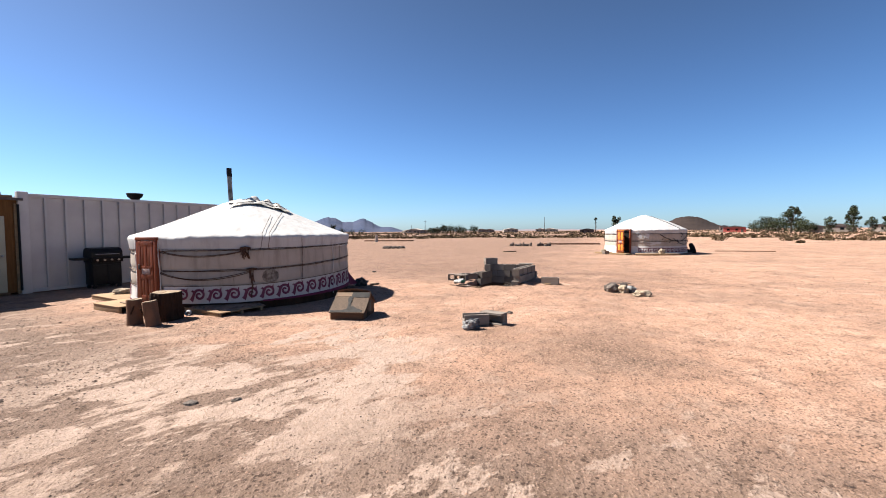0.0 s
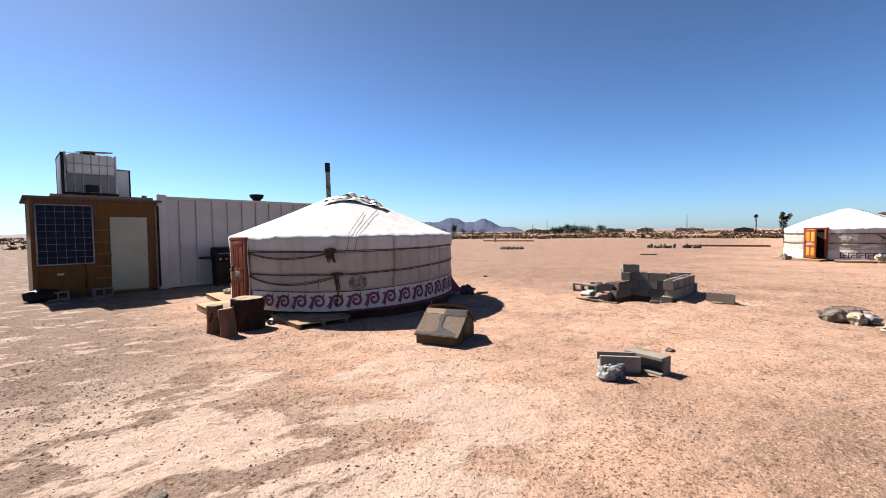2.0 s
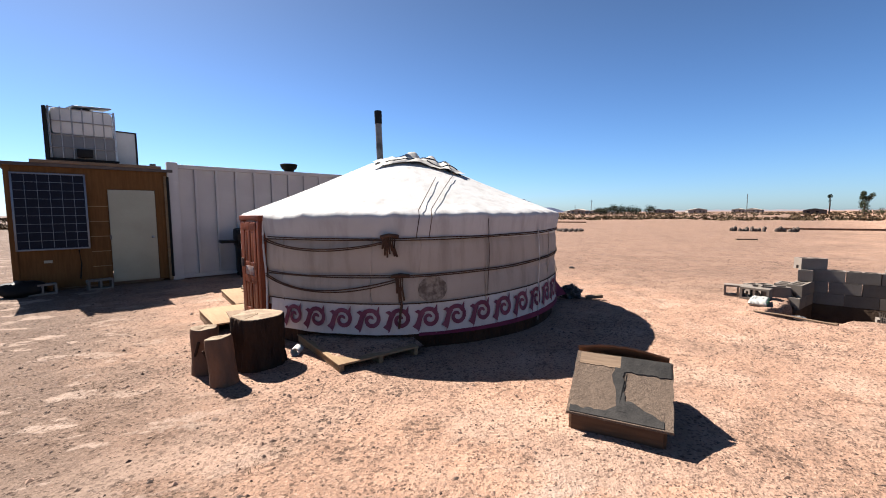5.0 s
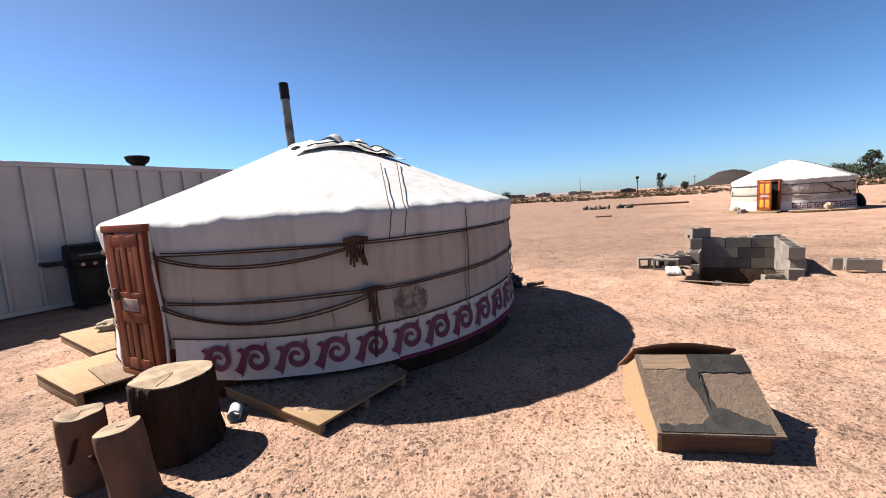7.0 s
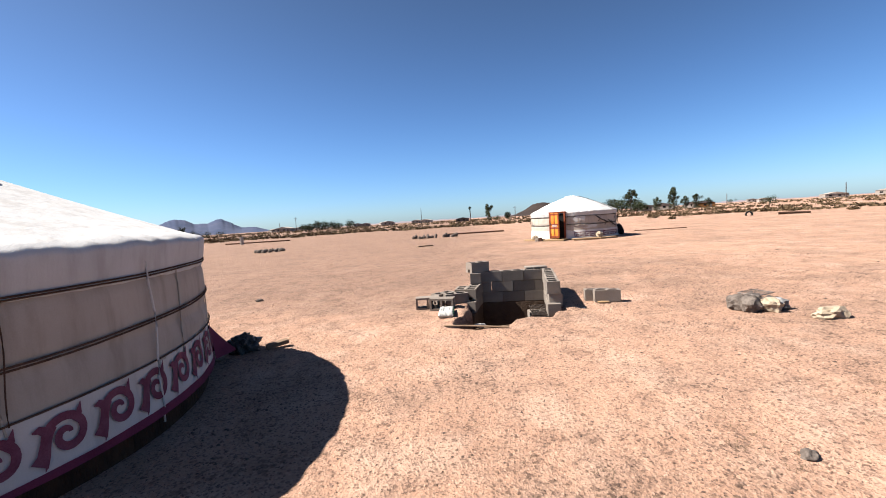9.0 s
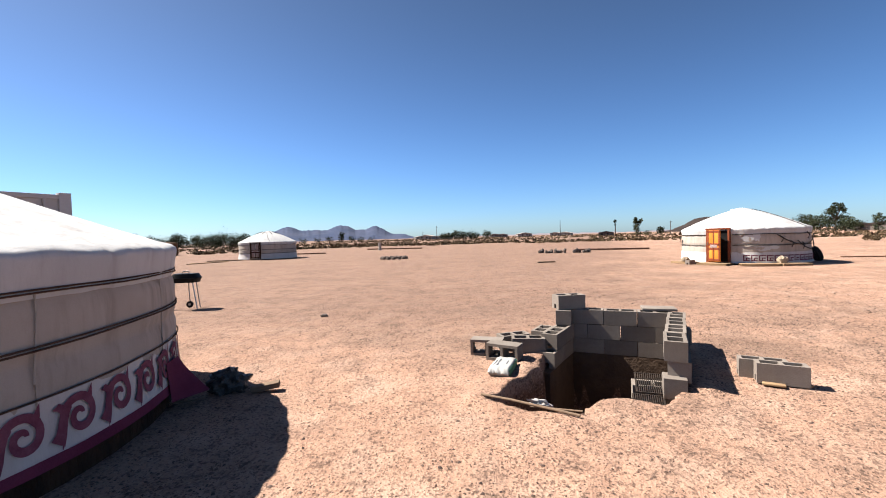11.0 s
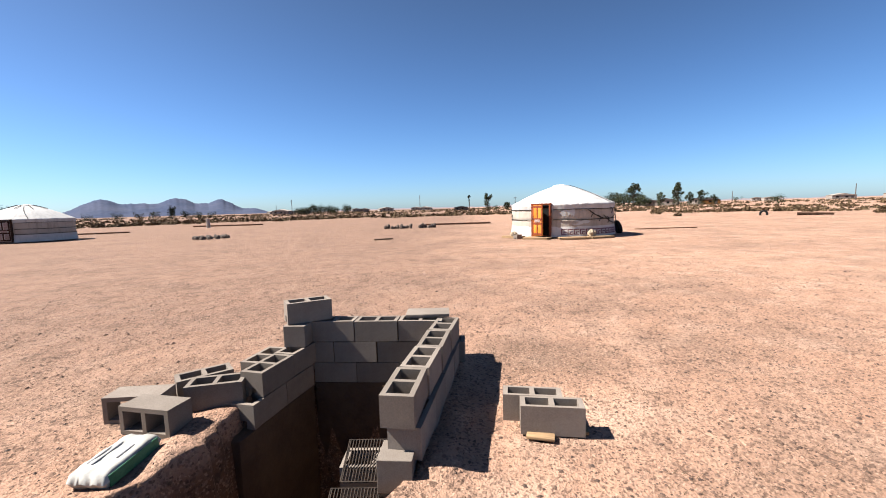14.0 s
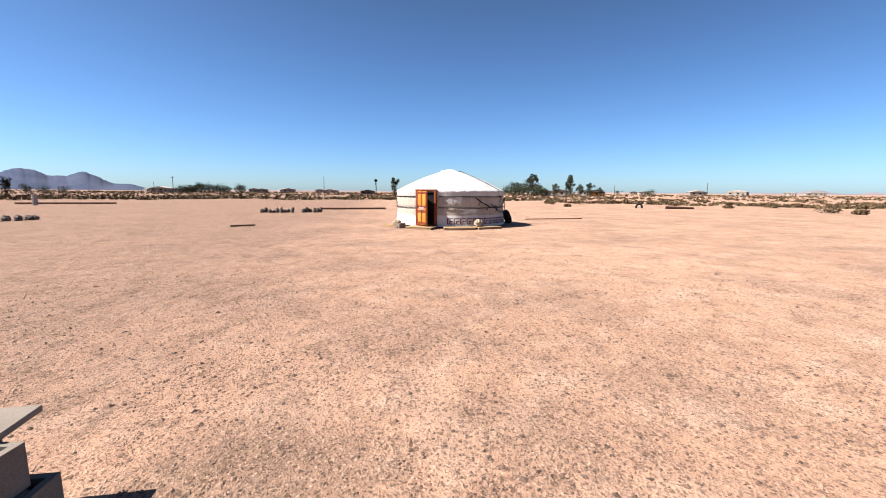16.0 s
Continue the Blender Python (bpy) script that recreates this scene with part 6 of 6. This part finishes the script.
    part("frame", boxes((2.6, 6.0, 0.12, Matrix.Translation((0, 3.0, 0.38)))), RUST_DARK, t)
    for s in (-1, 1):
        w = part("wheel", lathe(bmesh.new(), [(0.2, -0.1), (0.36, -0.1), (0.36, 0.1), (0.2, 0.1)], 24), RUBBER, t)
        w.matrix_local = pose(s * 1.2, 1.2, 0.36, 0, 90, 0)


middle()


# ---- plants ----
def leaf_cloud(verts, faces, cx, cy, cz, rx, ry, rz, n, size, rnd):
    for _ in range(n):
        a, u = rnd.uniform(0, 2 * math.pi), rnd.uniform(-1, 1)
        k = rnd.random() ** 0.45
        q = math.sqrt(1 - u * u)
        p = Vector((cx + rx * k * q * math.cos(a), cy + ry * k * q * math.sin(a), cz + rz * k * u))
        d1 = Vector((rnd.gauss(0, 1), rnd.gauss(0, 1), rnd.gauss(0, 1))).normalized() * size * rnd.uniform(0.5, 1.3)
        d2 = Vector((rnd.gauss(0, 1), rnd.gauss(0, 1), rnd.gauss(0, 1))).normalized() * size * rnd.uniform(0.4, 1.0)
        i = len(verts)
        verts += [p - d1, p + d2, p + d1, p - d2]
        faces.append((i, i + 1, i + 2, i + 3))


def raw(name, verts, faces, mat):
    me = bpy.data.meshes.new(name)
    me.from_pydata([tuple(v) for v in verts], [], faces)
    me.materials.append(mat)
    return me


def polar(bearing, dist):
    return 1.5 + dist * math.sin(radians(bearing)), 8.0 + dist * math.cos(radians(bearing))


def tree(bearing, dist, h, spread, mat, label, seed, open_=0.5, n=950, group="far trees"):
    rnd = random.Random(seed)
    x, y = polar(bearing, dist)
    t = empty("tree", pose(x, y, -0.15, 0, 0, rnd.uniform(0, 360)), label, "tree", group)
    bm = bmesh.new()
    lean = rnd.uniform(-0.05, 0.05) * h
    trunk_h = h * (0.45 + 0.15 * open_)
    tube(bm, [(0, 0, 0), (lean * 0.4, 0, trunk_h * 0.5), (lean, 0, trunk_h)], 0.028 * h, 8, 0.012 * h)
    tips = [(lean, 0, h * 0.72)]
    for k in range(6 + int(5 * open_)):
        a = rnd.uniform(0, 2 * math.pi)
        z0 = trunk_h * rnd.uniform(0.35, 0.95)
        l = spread * rnd.uniform(0.45, 1.0)
        tip = (math.cos(a) * l, math.sin(a) * l, min(h * 0.95, z0 + h * rnd.uniform(0.12, 0.42)))
        tube(bm, [(lean * z0 / trunk_h, 0, z0), (tip[0] * 0.5, tip[1] * 0.5, z0 + (tip[2] - z0) * 0.4), tip], 0.011 * h, 5, 0.004 * h)
        tips.append(tip)
    part("trunk", bm, TRUNK, t)
    verts, faces = [], []
    for p in tips:
        r = spread * rnd.uniform(0.28, 0.5) * (1.15 - 0.4 * open_)
        leaf_cloud(verts, faces, *p, r, r, r * rnd.uniform(0.7, 1.3), n // len(tips), 0.025 * h, rnd)
    if open_ > 0.4:
        for k in range(5):
            z = h * (0.16 + 0.18 * k)
            leaf_cloud(verts, faces, lean + rnd.uniform(-0.3, 0.3) * spread, rnd.uniform(-0.3, 0.3) * spread, z, spread * (1.0 - 0.14 * k), spread * (1.0 - 0.14 * k), h * 0.12, n // 4, 0.025 * h, rnd)
    if open_ < 0.4:
        leaf_cloud(verts, faces, 0, 0, h * 0.42, spread * 0.9, spread * 0.9, h * 0.4, n // 2, 0.05 * h, rnd)
    ob = new("crown", raw("crown", verts, faces, mat))
    ob.parent = t


def plants():
    rnd = random.Random(12)
    airy = "tall airy grey-green desert tree"
    dense = "dense dark tamarisk tree"
    for b, d, h, s, o in ((37.2, 165, 4.6, 2.8, 0.1), (38.2, 168, 6.6, 3.2, 0.2), (39.2, 160, 6.2, 3.2, 0.3), (40.3, 158, 8.4, 2.2, 0.6), (41.0, 165, 6.0, 2.8, 0.2), (41.7, 172, 4.4, 2.4, 0.1)):
        tree(b, d, h, s, LEAF, airy if o > 0.5 else dense, int(b * 10), o)
    for b, d, h, s, o in ((43.3, 165, 5.2, 1.5, 0.9), (45.2, 160, 8.2, 2.0, 0.9), (46.4, 168, 5.0, 1.6, 0.9), (47.6, 165, 5.4, 1.5, 0.95), (48.8, 170, 3.8, 1.3, 0.9), (54.5, 175, 3.2, 2.4, 0.1), (51.0, 190, 3.0, 1.6, 0.4)):
        tree(b, d, h, s, LEAF, airy, int(b * 10), o)
    tree(21.8, 190, 8.0, 1.9, LEAF, airy, 77, 0.7)
    tree(24.4, 190, 4.4, 1.6, LEAF_DARK, dense, 78, 0.2)
    tree(23.0, 200, 2.6, 2.2, LEAF_DARK, dense, 79, 0.0)
    for b, h in ((-3.4, 4.6), (-2.6, 5.2), (-1.7, 6.2), (-0.8, 5.6), (0.1, 5.4), (0.9, 4.8), (2.5, 5.6)):
        tree(b, 240, h, 3.4, LEAF_DARK, dense, int(b * 10 + 500), 0.0, 1100)
    for i in range(15):
        b = -41 + i * 0.82 + rnd.uniform(-0.2, 0.2)
        tree(b, 150 + rnd.uniform(-10, 25), rnd.uniform(4.0, 6.4), rnd.uniform(2.6, 3.8), LEAF_DARK, dense, 300 + i, 0.05, 900)
    for b, h, s in ((-17.6, 6.8, 1.8), (-19.2, 4.2, 2.2), (-20.6, 3.6, 2.0), (-16.2, 4.0, 1.6), (-15.0, 3.6, 2.0), (-13.6, 3.2, 2.0), (-22.5, 3.6, 2.4), (-25.0, 3.2, 2.4), (-27.0, 3.4, 2.0), (-29, 3.2, 2.2)):
        tree(b, 200, h, s, LEAF_DARK, dense, int(900 + b * 10), 0.15, 500)
    # nearer shrubs
    for x, y, r in ((45.5, 24.8, 0.85), (44.4, 22.6, 0.55), (54.6, 32.5, 0.8), (60.1, 32.4, 0.7), (47.8, 33.2, 0.5), (44.1, 49.0, 1.5), (47.0, 47.5, 1.1), (40.5, 50.5, 0.8), (33.5, 52.0, 0.9), (50.5, 40.5, 0.8), (59, 21, 0.9), (64, 27, 0.9), (35.0, 42.0, 0.4)):
        verts, faces = [], []
        leaf_cloud(verts, faces, 0, 0, r * 0.34, r, r, r * 0.42, 260, 0.10, rnd)
        verts = [Vector((v.x, v.y, max(v.z, -0.05))) for v in verts]
        ob = new("desert_shrub", raw("desert_shrub", verts, faces, SCRUB))
        ob.matrix_world = pose(x, y, land(x, y) - 0.02)
        tagged(ob, "low dry brown-green desert shrub on sand", "shrub", "desert shrubs")
    # scrub belt
    verts, faces = [], []
    for _ in range(8500):
        b = rnd.uniform(-75, 100)
        start = 62 if b > 42 else (78 if b > -28 else 66)
        d = start + 380 * rnd.random() ** 2.0
        if noise.noise((d * 0.03, b * 0.12, 3)) < -0.18:
            continue
        x, y = polar(b, d)
        r = rnd.uniform(0.22, 0.55) * (1 + d / 190) * (0.75 if b > 25 else 1.0)
        z = land(x, y)
        leaf_cloud(verts, faces, x, y, z + r * 0.25, r, r, r * 0.38, 11, 0.20 + d * 0.0006, rnd)
    ob = new("scrub", raw("scrub", verts, faces, SCRUB))
    tagged(ob, "belt of dry desert scrub", "scrub", kind="stuff")


plants()


# ---- distance ----
def ridge(name, b0, b1, dist, profile, mat, label, depth=400, rough=3.0, step=0.12):
    """A range of hills along bearings b0 to b1; profile(bearing) gives its height in degrees."""
    bm = bmesh.new()
    cols = []
    b = b0
    while b <= b1 + 1e-6:
        col = []
        h = max(0.0, math.tan(radians(max(0.0, profile(b)))) * dist)
        for k, s in enumerate((-1.0, -0.75, -0.5, -0.25, -0.1, 0.0, 0.3, 1.0)):
            x, y = polar(b, dist + depth * s)
            f = (1 - abs(s)) ** 1.1
            z = h * f + (rough * f * (noise.fractal(Vector((x * 0.012, y * 0.012, 5)), 1.0, 2.0, 4) if 0 < f < 1 else 0.0)) - 1.0 + 1.4 * f
            col.append(bm.verts.new((x, y, z)))
        cols.append(col)
        b += step
    for p, q in zip(cols, cols[1:]):
        for i in range(7):
            bm.faces.new((p[i], p[i + 1], q[i + 1], q[i]))
    tagged(single(name, bm, mat, Matrix(), label, "backdrop", kind="structure", smooth=60))


def bumps(*rows):
    def f(b):
        return max(h * math.exp(-abs((b - c) / w) ** k) for c, w, h, k in rows) + 0.12 * noise.noise((b * 0.9, 2, 0)) + 0.07 * noise.noise((b * 3.1, 2, 0)) - 0.02
    return f


def house(b, d, w, dp, h, mat, roof_mat, label, spin=0.0):
    x, y = polar(b, d)
    o = empty("house", pose(x, y, 0, 0, 0, -b + spin), label, "house", "far houses")
    part("wall", boxes((w, dp, h, None)), mat, o)
    bm = bmesh.new()
    pr = [(-w / 2 - 0.3, h), (0, h + w * 0.10), (w / 2 + 0.3, h)]
    a = [bm.verts.new((px, -dp / 2 - 0.3, z)) for px, z in pr]
    c = [bm.verts.new((px, dp / 2 + 0.3, z)) for px, z in pr]
    bm.faces.new(a)
    bm.faces.new(c[::-1])
    for i in range(3):
        bm.faces.new((a[i], a[(i + 1) % 3], c[(i + 1) % 3], c[i]))
    part("roof", bm, roof_mat, o)
    for px in (-w * 0.28, w * 0.1):
        part("window", boxes((w * 0.12, 0.06, h * 0.35, Matrix.Translation((px, -dp / 2 - 0.01, h * 0.4)))), GLASS_DARK, o)
    part("door", boxes((w * 0.1, 0.06, h * 0.7, Matrix.Translation((w * 0.33, -dp / 2 - 0.01, 0)))), ROOF_DARK, o)


def pole(b, d, h, label, arm=True):
    x, y = polar(b, d)
    p = empty("utility_pole", pose(x, y, 0, 0, 0, 20 - b), label, "pole", "utility poles")
    part("shaft", tube(bmesh.new(), [(0, 0, -0.2), (0, 0, h)], 0.19, 8, 0.13), POLE_WOOD, p)
    if arm:
        part("crossarm", boxes((1.8, 0.14, 0.14, Matrix.Translation((0, 0, h - 0.7)))), POLE_WOOD, p)


def distance():
    ridge("mountains", -30, -6, 3600, bumps((-24.0, 2.9, 1.95, 1.9), (-17.2, 3.1, 2.05, 1.9), (-12.7, 2.5, 1.85, 1.7), (-20.5, 2.5, 1.5, 2), (-9.5, 2.0, 0.75, 2), (-18.5, 8.0, 1.45, 6)), MOUNTAIN, "rocky mountains with blue haze in their colour", 500, 7)
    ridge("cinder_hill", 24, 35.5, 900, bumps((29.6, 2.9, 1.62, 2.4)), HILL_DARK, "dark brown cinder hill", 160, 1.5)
    ridge("far_slope", -75, 110, 3900, bumps((-60, 9, 0.35, 2), (10, 14, 0.20, 2), (26, 8, 0.18, 2), (52, 8, 0.16, 2), (70.2, 1.8, 0.46, 2), (74.5, 1.3, 0.30, 2), (66, 4, 0.2, 2), (90, 9, 0.3, 2)), FAR_PALE, "desert slopes with pale haze in their colour", 300, 4, 0.4)
    house(35.0, 185, 7, 5, 2.0, HOUSE_RED, ROOF_DARK, "red single-storey house behind scrub")
    house(33.9, 190, 3, 3, 2.6, HOUSE_PALE, ROOF_DARK, "narrow white outbuilding behind scrub")
    house(42.0, 175, 6, 5, 2.0, HOUSE_PALE, ROOF_DARK, "low white house among trees")
    house(43.9, 185, 8, 5, 2.1, HOUSE_PALE, ROOF_DARK, "low pale house with a dark roof")
    house(46.9, 180, 4, 4, 2.2, HOUSE_PALE, ROOF_DARK, "small white house among trees")
    house(48.2, 185, 8, 4, 1.9, PLY_BROWN, ROOF_DARK, "low brown shed among trees")
    house(18.2, 215, 7, 3, 1.6, ROOF_DARK, ROOF_DARK, "dark low shed in the scrub")
    rnd = random.Random(8)
    for i in range(26):
        b = rnd.choice((rnd.uniform(-12, 16), rnd.uniform(-60, -30), rnd.uniform(50, 85), rnd.uniform(-9, 10)))
        house(b, rnd.uniform(330, 620), rnd.uniform(8, 15), rnd.uniform(6, 9), rnd.uniform(2.4, 3.4), HOUSE_PALE, HOUSE_PALE, "distant low pale house", rnd.uniform(-30, 30))
    pole(-4.4, 260, 8.6, "wooden utility pole far off")
    pole(12.5, 260, 10.0, "tall bare pole far off", False)
    pole(60.5, 240, 6.8, "tall bare pole far off", False)
    pole(25.6, 230, 6.6, "wooden utility pole far off")
    pole(50.6, 260, 6.0, "wooden utility pole far off", False)
    pole(-6.3, 320, 6.5, "wooden utility pole far off", False)
    # lone palm
    x, y = polar(19.3, 215)
    t = empty("palm_tree", pose(x, y, 0), "lone thin dark palm", "tree")
    part("trunk", tube(bmesh.new(), [(0, 0, -0.1), (0.1, 0, 3.2), (0.0, 0, 6.3)], 0.30, 8, 0.2), TRUNK, t)
    verts, faces = [], []
    leaf_cloud(verts, faces, 0, 0, 6.9, 0.8, 0.8, 0.9, 120, 0.3, rnd)
    leaf_cloud(verts, faces, 0, 0, 5.2, 0.4, 0.4, 0.9, 60, 0.2, rnd)
    ob = new("crown", raw("crown", verts, faces, LEAF_DARK))
    ob.parent = t


distance()


# ---- loose gravel ----
def gravel():
    rnd = np.random.RandomState(3)
    shape = np.array([(1, 0, 0), (0, 1, 0), (-1, 0, 0), (0, -1, 0), (0, 0, 0.7), (0, 0, -0.4)], float)
    tri = np.array([(0, 1, 4), (1, 2, 4), (2, 3, 4), (3, 0, 4), (1, 0, 5), (2, 1, 5), (3, 2, 5), (0, 3, 5)])
    vs, fs, n = [], [], 0
    for x0, x1, y0, y1, count, big in ((-5.5, 5, 1.0, 6.5, 42000, 0.86), (-5.5, 5, 6.5, 10, 34000, 0.86), (-3, 6, 9.5, 13.5, 36000, 0.9), (3, 8, 10.5, 14.5, 24000, 1.0), (-3, 10, 13.5, 19, 16000, 1.4), (4.5, 12, 7, 15, 9000, 1.3), (-12, -3, 2, 9, 11000, 1.35)):
        for _ in range(count):
            x, y = rnd.uniform(x0, x1), rnd.uniform(y0, y1)
            if noise.noise((x * 0.8, y * 0.8, 5)) + 0.6 * rnd.uniform(-1, 1) < -0.15:
                continue
            if math.hypot(x + 4.61, y - 10.11) < 2.42 or (0.2 < x < 3 and 10.7 < y < 13.4 and pit_distance(x, y) > -0.02):
                continue
            r = big * min(0.018, 0.0062 * math.exp(0.45 * rnd.randn()))
            a = rnd.uniform(0, 6.28)
            k = shape * (r * rnd.uniform(0.7, 1.4), r * rnd.uniform(0.7, 1.2), r * rnd.uniform(0.6, 1.0)) * rnd.uniform(0.75, 1.25, (6, 1))
            c, s = math.cos(a), math.sin(a)
            vs.append(np.stack((x + k[:, 0] * c - k[:, 1] * s, y + k[:, 0] * s + k[:, 1] * c, land(x, y) + k[:, 2] + 0.1 * r), 1))
            fs.append(tri + n)
            n += 6
    me = bpy.data.meshes.new("gravel")
    me.from_pydata(np.concatenate(vs).tolist(), [], np.concatenate(fs).tolist())
    me.materials.append(PEBBLE)
    tagged(new("gravel", me), "loose tan and brown gravel on the ground", "gravel", kind="stuff")


gravel()


def dry_tufts():
    rnd = random.Random(21)
    verts, faces = [], []
    for x0, x1, y0, y1, count in ((-0.5, 4.2, 4.2, 8.2, 90), (-3, 1.5, 8.5, 12, 30), (2.8, 7, 10.5, 14, 40), (-6, -1, 3, 7, 40), (3, 12, 14, 22, 40)):
        for _ in range(count):
            cx, cy = rnd.uniform(x0, x1), rnd.uniform(y0, y1)
            if pit_distance(cx, cy) > -0.1 or math.hypot(cx + 4.61, cy - 10.11) < 2.6:
                continue
            z = land(cx, cy)
            r = rnd.uniform(0.04, 0.14)
            for _ in range(26):
                a, k = rnd.uniform(0, 6.28), r * rnd.random() ** 0.5
                p = Vector((cx + k * math.cos(a), cy + k * math.sin(a), z - 0.004))
                b = rnd.uniform(0, 6.28)
                tip = p + Vector((math.cos(b), math.sin(b), 0)) * rnd.uniform(0.01, 0.05) + Vector((0, 0, rnd.uniform(0.006, 0.035)))
                side = Vector((-math.sin(b), math.cos(b), 0)) * 0.002
                i = len(verts)
                verts += [p - side, p + side, tip]
                faces.append((i, i + 1, i + 2))
    ob = new("dry_grass", raw("dry_grass", verts, faces, SCRUB))
    tagged(ob, "sparse tufts of dry brown grass", "grass", kind="stuff")


dry_tufts()
